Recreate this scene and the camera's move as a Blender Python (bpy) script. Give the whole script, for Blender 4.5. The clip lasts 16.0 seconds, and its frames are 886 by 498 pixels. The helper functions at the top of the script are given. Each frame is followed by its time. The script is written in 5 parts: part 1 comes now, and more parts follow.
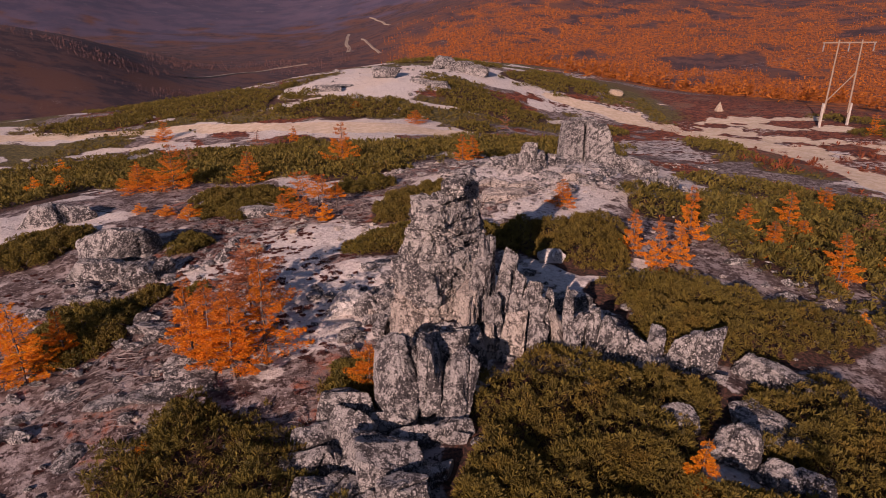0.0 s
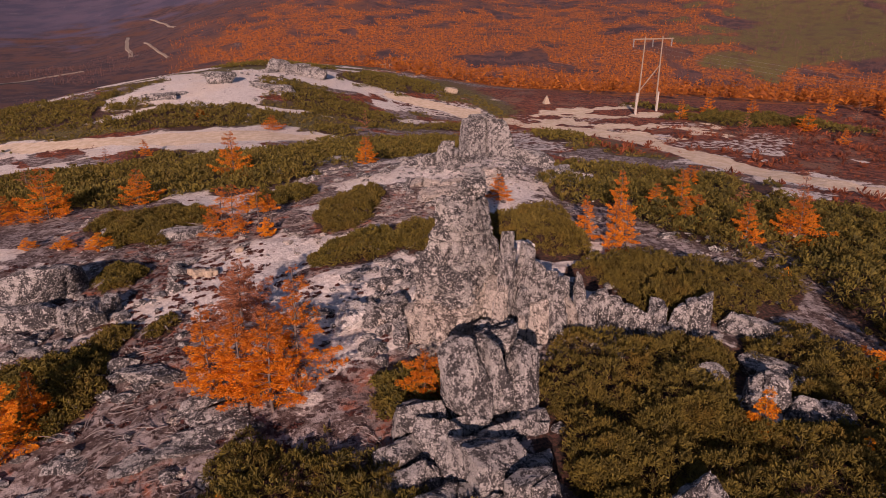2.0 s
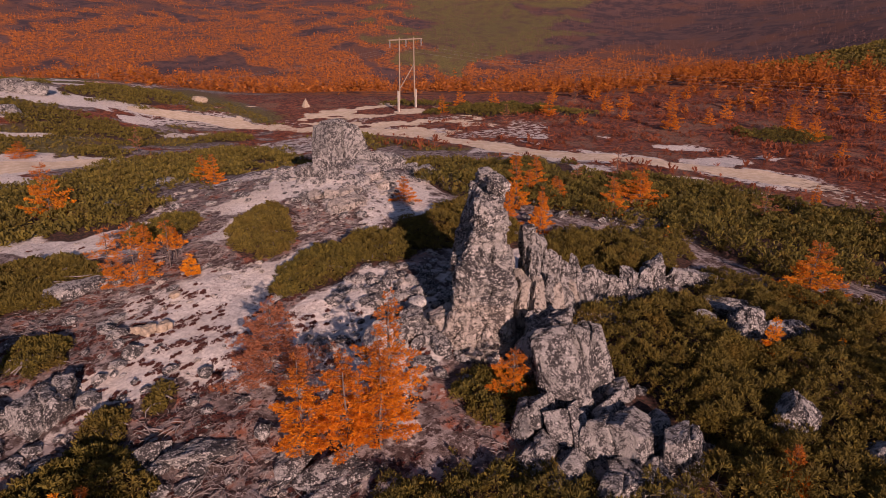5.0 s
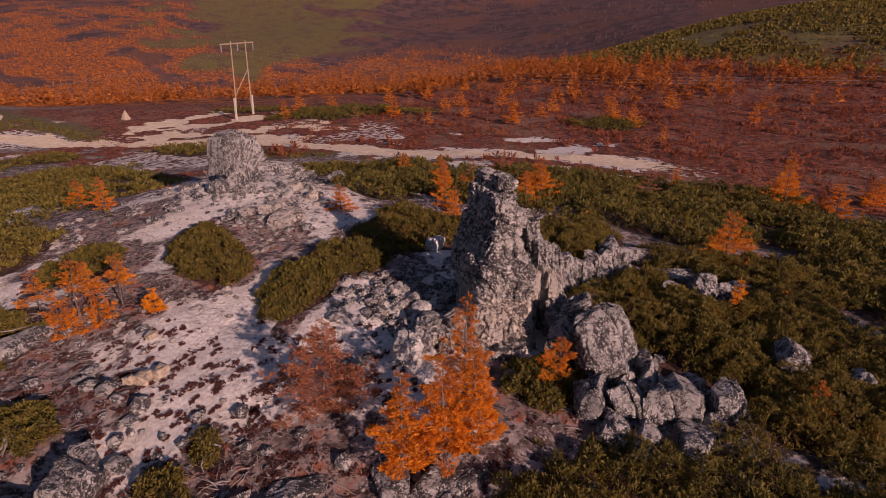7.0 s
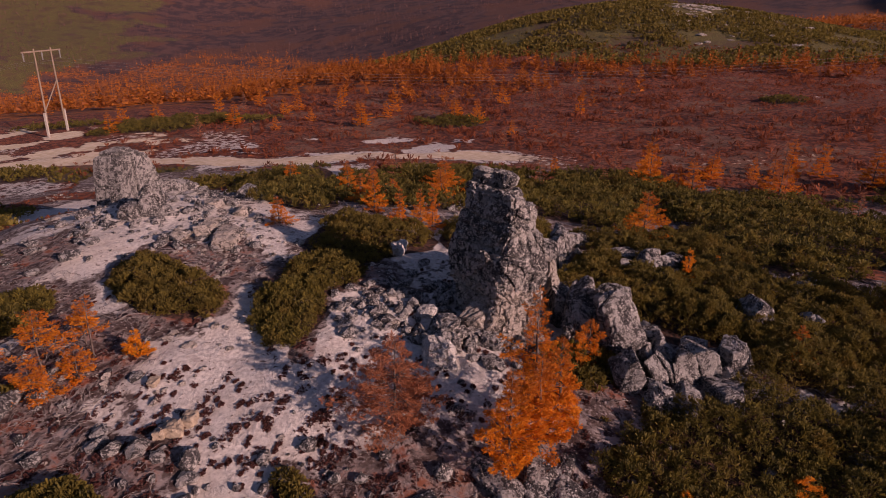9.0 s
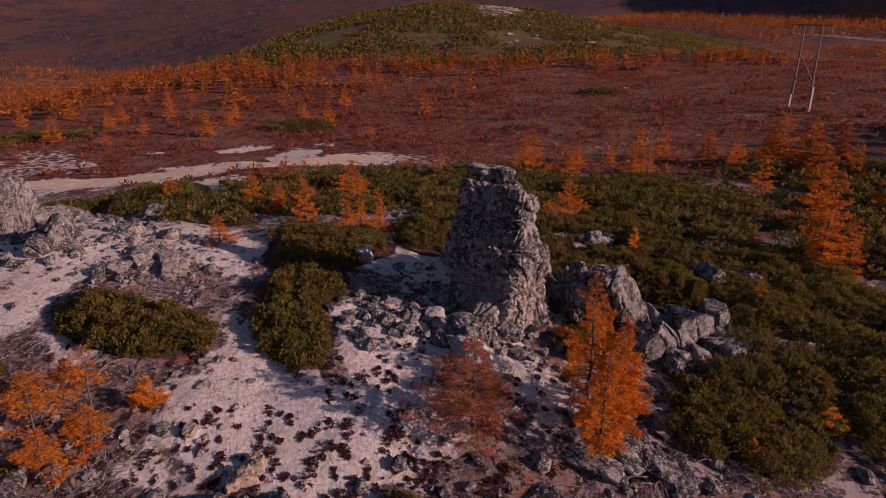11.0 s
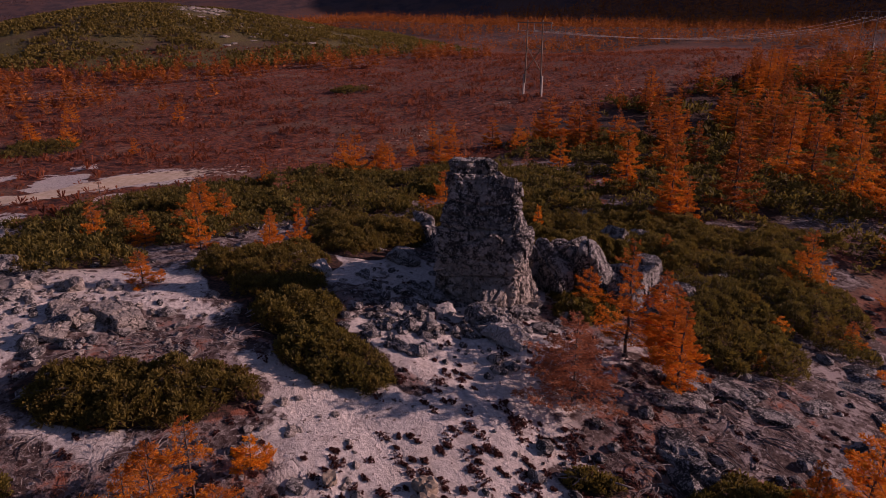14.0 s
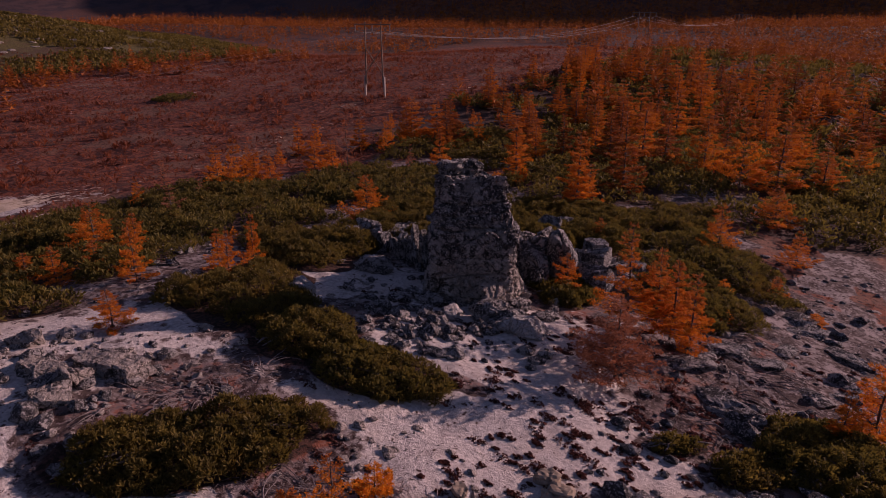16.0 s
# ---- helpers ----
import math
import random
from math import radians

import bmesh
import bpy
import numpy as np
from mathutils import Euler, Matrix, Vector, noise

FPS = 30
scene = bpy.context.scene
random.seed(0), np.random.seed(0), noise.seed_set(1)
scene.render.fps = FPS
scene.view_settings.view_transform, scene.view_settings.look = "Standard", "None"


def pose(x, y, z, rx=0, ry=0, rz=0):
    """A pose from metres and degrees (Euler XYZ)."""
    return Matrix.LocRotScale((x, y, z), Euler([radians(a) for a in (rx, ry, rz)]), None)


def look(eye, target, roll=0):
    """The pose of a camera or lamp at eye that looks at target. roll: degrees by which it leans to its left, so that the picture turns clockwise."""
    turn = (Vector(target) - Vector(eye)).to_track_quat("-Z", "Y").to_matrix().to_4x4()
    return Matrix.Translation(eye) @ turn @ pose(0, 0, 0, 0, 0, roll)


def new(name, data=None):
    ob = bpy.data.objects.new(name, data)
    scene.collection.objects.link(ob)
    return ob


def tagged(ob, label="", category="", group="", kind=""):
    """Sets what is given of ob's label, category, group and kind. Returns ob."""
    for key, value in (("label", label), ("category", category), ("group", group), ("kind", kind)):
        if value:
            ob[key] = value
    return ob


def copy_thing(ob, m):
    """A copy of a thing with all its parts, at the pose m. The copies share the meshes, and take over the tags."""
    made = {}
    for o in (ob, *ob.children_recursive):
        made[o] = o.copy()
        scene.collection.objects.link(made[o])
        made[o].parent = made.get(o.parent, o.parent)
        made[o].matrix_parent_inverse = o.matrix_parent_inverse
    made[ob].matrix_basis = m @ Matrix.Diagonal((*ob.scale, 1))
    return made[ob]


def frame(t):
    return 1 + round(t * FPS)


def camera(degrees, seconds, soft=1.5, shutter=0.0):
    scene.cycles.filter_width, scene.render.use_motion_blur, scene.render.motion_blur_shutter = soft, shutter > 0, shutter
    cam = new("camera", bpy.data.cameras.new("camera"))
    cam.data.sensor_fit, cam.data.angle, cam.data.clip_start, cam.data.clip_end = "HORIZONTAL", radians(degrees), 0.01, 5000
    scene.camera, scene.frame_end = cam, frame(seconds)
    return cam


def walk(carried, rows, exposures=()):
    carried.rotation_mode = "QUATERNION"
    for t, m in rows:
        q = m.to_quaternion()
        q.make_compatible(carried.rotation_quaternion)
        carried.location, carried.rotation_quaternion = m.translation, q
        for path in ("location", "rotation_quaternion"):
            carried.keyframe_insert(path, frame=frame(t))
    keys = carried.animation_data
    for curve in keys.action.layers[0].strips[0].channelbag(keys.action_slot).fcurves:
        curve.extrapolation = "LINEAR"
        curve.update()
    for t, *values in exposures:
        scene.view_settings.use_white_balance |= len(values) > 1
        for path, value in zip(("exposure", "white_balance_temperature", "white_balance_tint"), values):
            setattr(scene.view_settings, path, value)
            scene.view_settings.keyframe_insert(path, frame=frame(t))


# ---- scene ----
cam = camera(68.5, 16.0, soft=0.55)
METRES, EYE, TILT, LEAN, TURN = 55.0, 11.0, -21.2, 0.0, 0.0
ROWS = [
    (0.0, 0.0, 0.0, 0.0, 0.0, 0.0, -0.0),
    (0.5, -0.0297, 0.001, 0.0003, -3.85, -0.03, 1.44),
    (1.0, -0.0619, 0.0039, 0.0015, -8.06, -0.17, 3.02),
    (1.5, -0.0912, 0.0088, 0.0035, -11.93, -0.41, 4.45),
    (2.0, -0.1223, 0.0166, 0.0066, -16.12, -0.77, 5.96),
    (2.5, -0.1503, 0.0261, 0.0103, -20.02, -1.2, 7.35),
    (3.0, -0.1794, 0.0387, 0.0153, -24.25, -1.77, 8.81),
    (3.5, -0.2056, 0.0521, 0.0205, -28.19, -2.41, 10.12),
    (4.0, -0.2331, 0.0683, 0.027, -32.53, -3.2, 11.5),
    (6.5, -0.3448, 0.1693, 0.0671, -54.04, -8.41, 17.06),
    (7.0, -0.3625, 0.195, 0.0773, -58.69, -9.79, 17.97),
    (7.5, -0.377, 0.22, 0.0869, -63.02, -11.12, 18.7),
    (8.0, -0.39, 0.248, 0.0979, -67.75, -12.62, 19.4),
    (8.5, -0.3997, 0.2746, 0.1081, -72.12, -14.06, 19.93),
    (9.0, -0.4083, 0.304, 0.1192, -76.86, -15.67, 20.41),
    (11.5, -0.4137, 0.4487, 0.1717, -99.73, -23.63, 20.86),
    (12.0, -0.4074, 0.4783, 0.1826, -104.5, -25.3, 20.57),
    (12.5, -0.3991, 0.5052, 0.1926, -108.87, -26.8, 20.15),
    (13.0, -0.3879, 0.5335, 0.2031, -113.6, -28.4, 19.62),
    (13.5, -0.3761, 0.5592, 0.213, -117.92, -29.82, 19.0),
    (14.0, -0.361, 0.5859, 0.2234, -122.58, -31.29, 18.24),
    (14.5, -0.3451, 0.6097, 0.2331, -126.84, -32.58, 17.4),
    (15.0, -0.3259, 0.6338, 0.2432, -131.41, -33.9, 16.41),
    (15.5, -0.3062, 0.6551, 0.252, -135.59, -35.02, 15.4),
    (16.0, -0.2832, 0.6764, 0.2611, -140.05, -36.14, 14.23),
]
walk(cam, [(t, pose(0, 0, EYE, TILT, LEAN, TURN) @ pose(METRES * x, METRES * y, METRES * z, 90 + pitch, roll, yaw)) for t, x, y, z, yaw, pitch, roll in ROWS],
     [(0.0, 0.34, 7150, 41.0), (4.0, 0.34, 7250, 42.0), (9.0, 0.08, 7200, 47.0), (13.0, -0.20, 7050, 53.0), (16.0, -0.38, 6900, 57.0)])

# ---- light ----
SUN_AZ, SUN_EL = 204.5, 19.0          # degrees clockwise from north, and above the horizon
world = bpy.data.worlds.new("sky")
scene.world = world
world.use_nodes = True
wn = world.node_tree
sky = wn.nodes.new("ShaderNodeTexSky")
sky.sky_type, sky.sun_disc = "NISHITA", False
sky.sun_elevation, sky.sun_rotation = radians(SUN_EL), radians(SUN_AZ)
sky.air_density, sky.dust_density, sky.ozone_density = 1.0, 0.3, 3.0
wn.links.new(sky.outputs[0], wn.nodes["Background"].inputs[0])
wn.nodes["Background"].inputs[1].default_value = 0.070
sun = new("sun", bpy.data.lights.new("sun", "SUN"))
sun.data.energy, sun.data.angle, sun.data.color = 5.2, radians(0.6), (1.0, 0.86, 0.72)
way = Vector((math.sin(radians(SUN_AZ)) * math.cos(radians(SUN_EL)), math.cos(radians(SUN_AZ)) * math.cos(radians(SUN_EL)), math.sin(radians(SUN_EL))))
sun.matrix_world = look(way * 60, (0, 0, 0))


# ---- noise and shape helpers ----
def hash3(i, j, k, seed):
    n = (i.astype(np.int64) * 374761393 + j.astype(np.int64) * 668265263 + k.astype(np.int64) * 2147483647 + seed * 974634777) & 0xFFFFFFFF
    n = ((n ^ (n >> 13)) * 1274126177) & 0xFFFFFFFF
    n = ((n ^ (n >> 16)) * 2246822519) & 0xFFFFFFFF
    return ((n ^ (n >> 15)) & 0xFFFFFF) / float(0xFFFFFF)


def vnoise(p, seed=0):
    """Smooth value noise in -1..1 at the points p (n, 3)."""
    f = np.floor(p)
    u = p - f
    u = u * u * (3 - 2 * u)
    i, j, k = f[:, 0], f[:, 1], f[:, 2]
    out = 0
    for a in (0, 1):
        for b in (0, 1):
            for c in (0, 1):
                w = (u[:, 0] if a else 1 - u[:, 0]) * (u[:, 1] if b else 1 - u[:, 1]) * (u[:, 2] if c else 1 - u[:, 2])
                out = out + w * hash3(i + a, j + b, k + c, seed)
    return out * 2 - 1


def fbm(p, octaves=4, seed=0, gain=0.5):
    out, amp = 0, 1.0
    for o in range(octaves):
        out = out + amp * vnoise(p * 2 ** o + o * 7.3, seed + o)
        amp *= gain
    return out


def flat(x, y, scale):
    x, y = np.broadcast_arrays(np.asarray(x, float), np.asarray(y, float))
    return np.stack([x.ravel() / scale, y.ravel() / scale, np.zeros(x.size)], 1)


def step(a, b, v):
    u = np.clip((np.asarray(v, float) - a) / (b - a), 0, 1)
    return u * u * (3 - 2 * u)


def mesh_of(name, verts, faces, material, smooth=False):
    """A mesh from numpy arrays: vertices (n, 3), faces (m, 3 or 4)."""
    me = bpy.data.meshes.new(name)
    verts, faces = np.asarray(verts, np.float32), np.asarray(faces, np.int32)
    m, k = faces.shape
    me.vertices.add(len(verts))
    me.vertices.foreach_set("co", verts.ravel())
    me.loops.add(m * k)
    me.loops.foreach_set("vertex_index", faces.ravel())
    me.polygons.add(m)
    me.polygons.foreach_set("loop_start", np.arange(0, m * k, k, dtype=np.int32))
    me.polygons.foreach_set("loop_total", np.full(m, k, np.int32))
    me.polygons.foreach_set("use_smooth", np.full(m, smooth))
    me.materials.append(material)
    me.update(calc_edges=True)
    return me


def part(name, me, parent, label=""):
    ob = new(name, me)
    ob.parent = parent
    return tagged(ob, label) if label else ob


def joined(pieces):
    """Join (verts, faces) pairs with equal face size."""
    vs, fs, n = [], [], 0
    for v, f in pieces:
        vs.append(v)
        fs.append(np.asarray(f) + n)
        n += len(v)
    return np.concatenate(vs), np.concatenate(fs)


def tube(path, radii, sides=6):
    """A tapered tube along path (n, 3)."""
    path = np.asarray(path, float)
    n = len(path)
    t = np.gradient(path, axis=0)
    t /= np.linalg.norm(t, axis=1)[:, None] + 1e-9
    ref = np.where(np.abs(t[:, 2:3]) > 0.9, [[1.0, 0, 0]], [[0, 0, 1.0]])
    u = np.cross(t, ref)
    u /= np.linalg.norm(u, axis=1)[:, None] + 1e-9
    w = np.cross(t, u)
    a = np.arange(sides) / sides * 2 * np.pi
    v = path[:, None] + np.asarray(radii)[:, None, None] * (np.cos(a)[None, :, None] * u[:, None] + np.sin(a)[None, :, None] * w[:, None])
    f = [(i * sides + j, i * sides + (j + 1) % sides, (i + 1) * sides + (j + 1) % sides, (i + 1) * sides + j) for i in range(n - 1) for j in range(sides)]
    return v.reshape(-1, 3), np.array(f)


def box(cx, cy, cz, sx, sy, sz):
    v = np.array([(x, y, z) for x in (-1, 1) for y in (-1, 1) for z in (-1, 1)], float) * (sx / 2, sy / 2, sz / 2) + (cx, cy, cz)
    return v, np.array([(0, 1, 3, 2), (4, 6, 7, 5), (0, 4, 5, 1), (2, 3, 7, 6), (0, 2, 6, 4), (1, 5, 7, 3)])


# ---- the lie of the land ----
HILLS = ((0, 20, 14, 2.24), (6, 36, 10, 2.0), (-10, 106, 20, 4.6), (5, 138, 22, 3.82), (238, -20, 50, 14.5), (236, 50, 48, 9.5), (70, -110, 55, 7.93),
         (-24, 34, 16, 3.85), (25, 25, 18, 2.38), (0, -8, 18, 3.3), (0, 62, 20, 2.6), (-3, 50, 9, 0.9), (8, 42, 5, 1.2), (115, 5, 35, 1.12),
         (62, -32, 25, 1.38), (-33, 78, 22, -0.5), (45, 70, 25, 1.26), (20, 90, 18, -2.28))


def height(x, y):
    x, y = np.broadcast_arrays(np.asarray(x, float), np.asarray(y, float))
    h = -6 + sum(a * np.exp(-((x - cx) ** 2 + (y - cy) ** 2) / (2 * s * s)) for cx, cy, s, a in HILLS)
    r, th = np.hypot(x, y - 20), np.degrees(np.arctan2(x, y - 20))
    north = step(-150, -60, th) * (1 - step(55, 95, th))
    west = (1 - step(-30, -10, th)) * step(-170, -140, th)
    h = h - 80 * north * step(130 - 40 * step(-5, -25, th) - 38 * step(6, 24, th) * step(72, 52, th), 480 - 140 * step(-5, -25, th), r) - 12 * (1 - north) * step(260, 480, r)
    h = h + 330 * step(520, 2600, r) * step(-14, 12, th) + 85 * step(330, 850, r) * (1 - 0.8 * step(900, 1700, r)) * step(-11, -42, th) * west + 190 * step(430, 900, r) * step(108, 150, th) + 300 * step(1600, 4300, r) + 120 * step(1500, 2600, r) * step(-16, -36, th)
    h = h + 20 * step(235, 430, r) * step(94, 114, th)
    far = step(220, 700, r)
    h = h + far * 16 * fbm(flat(x, y, 420), 3, 5).reshape(x.shape)
    near = fbm(flat(x, y, 2.2), 4, 9, 0.6).reshape(x.shape) * 0.10 + fbm(flat(x, y, 14), 2, 19).reshape(x.shape) * 0.16
    return h + near * step(0, 2, r) * (1 - 0.4 * far)


# ---- plan of the ground cover: (x, y, half length, half width, angle) ----
THICKET_FRONT = ((3.8, 15.2, 3.4, 3.0, 0), (7.2, 16.6, 2.2, 1.7, 0), (10.8, 15.0, 2.8, 3.2, 5), (11.8, 21.1, 5.1, 2.3, 10), (8.0, 23.0, 2.8, 1.7, 8),
                 (5.5, 10.4, 3.6, 2.8, 0), (4.6, 8.5, 4.5, 3.6, -70), (0.7, 5.9, 6.0, 2.8, -108), (12.0, 11.5, 3.5, 3.0, 0), (1.0, 10.2, 1.6, 1.9, 0), (1.6, 13.2, 1.6, 2.2, 20), (3.2, 11.6, 2.0, 2.0, 0), (-0.3, 10.2, 1.5, 1.7, 0))
THICKET_BACK = ((4.2, 28.4, 2.0, 1.8, 20), (6.8, 28.8, 2.0, 1.5, -20), (6.3, 26.2, 1.7, 1.8, 7), (5.4, 27.7, 2.7, 2.0, -70), (8.4, 21.8, 2.4, 2.0, -106))
THICKET_LEFT = ((-5.2, 12.6, 3.3, 2.3, -74), (-7.2, 13.8, 2.0, 2.0, 0), (-7.6, 15.9, 1.0, 0.9, 0), (-4.7, 7.4, 2.4, 4.6, -124))
THICKET_EAST = ((15.0, 28.4, 1.6, 3.6, 20), (12.1, 34, 3.0, 2.6, 28), (22.7, 35.5, 4.3, 6.5, 28), (23.5, 20.6, 5.9, 7.5, -15), (19.5, 32.7, 5.0, 5.5, 0),
                (29.4, 28, 6, 8.5, -13), (61, 76, 9, 5, -35), (30.9, 14.7, 6.1, 8, -62), (23.2, 6, 8.6, 10, -63), (17, 5, 4, 8, -118), (28, 43, 5, 4, 0),
                (21.5, 17.5, 5, 7, -123), (72, 37, 4, 5, 0), (93, -13, 3, 3, 0))
THICKET_SOUTH = ((10, -7, 8, 9, -113), (-7, -5, 5, 6, 0), (10.8, -25, 18, 18, 0), (-16, -14, 12, 9, 0), (-9, -26, 14, 12, 0), (31, -14, 8, 9, -60), (22, -48, 18, 12, 0))
THICKET_FIELD = ((-9, 54.5, 11, 9.0, -33), (-22.4, 58, 11, 12, -30), (-36, 54, 13, 15, -30), (-16, 46, 6, 3, -20), (-11.9, 86, 8.3, 5.5, 0), (5.4, 95.5, 6.2, 11, 35),
                 (6.8, 63, 7.5, 9, 0), (-37.5, 101, 18, 9, -28), (31, 74.5, 3, 5, 0), (-48, 90, 9, 5, 0), (4, 78, 3, 3, 0), (0, 127, 9, 4, 0), (20, 118, 9, 8, 0), (14, 69, 5.5, 8, -25), (-5.5, 44.2, 3.6, 2.6, 20), (57, 90.5, 5, 2, -60), (67, 68, 5.5, 2.5, -62), (21, 87, 4, 3, 0), (24, 50, 5, 3, -30))
BUSHES = ((-1.35, 34.1, 3.35, 1.5, 60), (-2.1, 28.2, 2.1, 1.25, 20), (1.1, 28.4, 2.0, 1.7, 10), (-12.4, 29.7, 1.2, 1.4, -11), (-20.5, 30.6, 2.3, 2.6, -11), (-13.6, 21.6, 1.9, 2.2, 0),
          (-12.0, 24.1, 1.0, 0.7, 50), (-10.3, 24.4, 1.0, 0.5, 50), (-11.7, 36.4, 3.4, 2.6, -30), (-4.6, 38.3, 1.7, 1.3, 0), (-2.5, 17.6, 1.35, 1.4, 0))
SAND_TRACKS = (((-60, 84), (-47, 83.3), (-35, 83), (-24, 79.5), (-14.8, 76), (-7, 75), (0.5, 73.5)), ((18, 108), (26, 102), (30, 93), (34, 86), (36, 79), (38.3, 70), (38.5, 62), (39, 55), (39.5, 48), (42, 43), (44, 36), (46, 29), (45, 22), (46, 7), (52, -6), (54, -20), (53, -30), (60, -90)),
               ((-1, 74), (-5, 84), (-9, 92), (-14, 98), (-10, 105), (-2, 112)))
FAR_ROADS = (((-300, 780), (-285, 860), (-276, 940), (-250, 1010), (-208, 1045)), ((-158, 1140), (-186, 1308), (-212, 1544)), ((-98, 1050), (-125, 1180), (-155, 1290)), ((-105, 1363), (-148, 1652), (-190, 1790)))


def oval(x, y, e):
    cx, cy, a, b, ang = e
    c, s = math.cos(radians(ang)), math.sin(radians(ang))
    u, v = (x - cx) * c + (y - cy) * s, -(x - cx) * s + (y - cy) * c
    return np.sqrt((u / a) ** 2 + (v / b) ** 2)


def near_line(x, y, pts):
    d = np.full(np.shape(x), 1e9)
    for (ax, ay), (bx, by) in zip(pts, pts[1:]):
        k = np.clip(((x - ax) * (bx - ax) + (y - ay) * (by - ay)) / ((bx - ax) ** 2 + (by - ay) ** 2), 0, 1)
        d = np.minimum(d, np.hypot(x - ax - k * (bx - ax), y - ay - k * (by - ay)))
    return d


LITTER = ((0.8, 32.4, 2.4, 1.6, 30), (-3.4, 37.0, 3.0, 1.8, 40), (-6.6, 33.8, 3.4, 3.0, 0), (-0.8, 41.6, 4.5, 2.4, 10), (-10.5, 33.0, 3.0, 2.4, 0), (-11.5, 30.0, 1.8, 2.4, 0), (-9.8, 21.0, 2.2, 3.2, 0), (-3.2, 16.2, 1.6, 1.4, 0), (-10.4, 16.6, 1.4, 2.6, 20), (-4.6, 26.6, 1.2, 0.6, 20), (-0.6, 11.0, 1.5, 0.8, 0), (-3.8, 14.6, 0.8, 1.4, 0))          # brown needle litter with fallen twigs
STRIP = ((9.5, 31), (12.5, 26), (17, 21.8), (21, 18), (25, 12))          # a stony strip between the thickets


def cover(x, y):
    """Shares of pale sand, red moor, pine litter, larch wood, green heath and grey scrub, painted far haze and worn
    track at the points (n,).
    """
    r, th = np.hypot(x, y - 20), np.degrees(np.arctan2(x, y - 20))
    n1, n2 = fbm(flat(x, y, 7.0), 4, 31), fbm(flat(x, y, 40.0), 4, 33)
    pine = np.zeros(len(x))
    for group in (THICKET_FRONT, THICKET_BACK, THICKET_LEFT, THICKET_EAST, THICKET_SOUTH, THICKET_FIELD, BUSHES):
        for e in group:
            pine = np.maximum(pine, 1 - step(0.75, 1.15, oval(x, y, e) + 0.3 * n1))
    n3 = fbm(flat(x, y, 3.2), 4, 35)
    q1, q2 = fbm(flat(x, y, 11.0), 4, 131), fbm(flat(x * 0.7, y * 1.2, 6.0), 4, 133)
    core = 0.68 * step(14, 7, np.hypot((x + 3.2) * 0.8, y - 27.5) + 3 * n1)
    core = core * (1 - 0.85 * step(-6, -10, x) * step(27, 21, y))
    sand = core + 0.30 * n3 - 0.16 * step(0.0, 0.5, fbm(flat(x, y, 1.3), 3, 37))
    sand = np.maximum(sand, 0.62 * step(10, 5, np.hypot(x - 4.5, (y - 36.5) * 0.8)) + 0.25 * n3)
    sand = np.maximum(sand, 0.95 * step(13, 7, np.hypot(x + 12, (y - 102) * 1.1)) + 0.2 * n1)
    open_ground = step(150, 110, r) * step(44, 30, x)
    away = step(15, 24, np.hypot(x * 0.7 + 2, y - 27))
    sand = np.maximum(sand, open_ground * step(0.12, 0.42, q2 + 0.3 * n3) * 0.85 * step(0, 12, y - 0.3 * x))
    for pts, w in zip(SAND_TRACKS, (2.6, 2.0, 1.6)):
        sand = np.maximum(sand, (0.62 + 0.3 * step(52, 70, y) if w == 2.0 else 0.9) * step(w * 1.9, w * 0.5, near_line(x, y, pts) + 2.6 * n1 + 1.8 * n3) * (1 - 0.75 * step(34, 10, y) * step(35, 45, x)))
    sand = np.maximum(sand, 0.75 * step(0.2, 0.5, n1 + 0.4 * n3) * step(34, 38, x) * step(62, 55, x) * step(10, 25, y) * step(100, 90, y))
    sand = sand * (1 - 0.8 * step(-5, -9, x + 0.3 * (y - 22)) * step(27, 21, y))
    mat = open_ground * away * step(-0.28, -0.02, q1 + 0.25 * n3) * step(30, 44, np.hypot(x * 0.5, y - 14)) * 0.95 * step(-6, 6, y)
    moor = np.maximum(step(24, 42, x + 7 * n1) * step(128, 112, y - 0.12 * x + 4 * n1) * step(330, 230, r), 0.8 * open_ground * away * step(0.0, 0.35, n3 - 0.4 * q1))
    moor = np.maximum(moor, 0.42 * step(1.8, 1.0, np.min([oval(x, y, e) for e in BUSHES], axis=0) + 0.8 * n3))
    wood = step(60, 85, y + 0.25 * x + 12 * n2 - 20) * np.maximum(step(28, 75, x + 10 * n2), step(112, 126, y - 0.12 * x + 5 * n2) * step(6, 22, x)) * step(98, 118, r + 12 * n2) * step(640, 520, r + 60 * n2)
    wood = np.maximum(wood, step(430, 600, r + 90 * n2) * step(-12, 4, th) * step(1500, 1050, r + 300 * n2) * step(-0.7, -0.3, n2) * (1 - 0.72 * step(42, 50, th + 4 * n2) * step(-70, 70, r + 70 * n2 - 860 + 300 * step(58, 80, th))))
    wood = np.maximum(wood, step(0, -14, y + 6 * n1 + 0.3 * (x - 10)) * step(54, 42, x + 0.12 * (y + 40) + 6 * n1) * step(-80, -40, x) * step(640, 520, r))
    wood = np.maximum(wood, 0.7 * step(230, 330, r + 60 * n2) * step(88, 100, th) * step(640, 480, r + 80 * n2))
    heath = np.maximum(step(95, 78, np.hypot(x - 238, (y - 8) * 0.72) + 14 * n2), mat * (1 - sand))
    heath = np.maximum(heath, step(36, 43, th + 5 * n2) * step(57, 48, th + 5 * n2) * step(800, 900, r + 90 * n2) * step(2200, 1400, r))
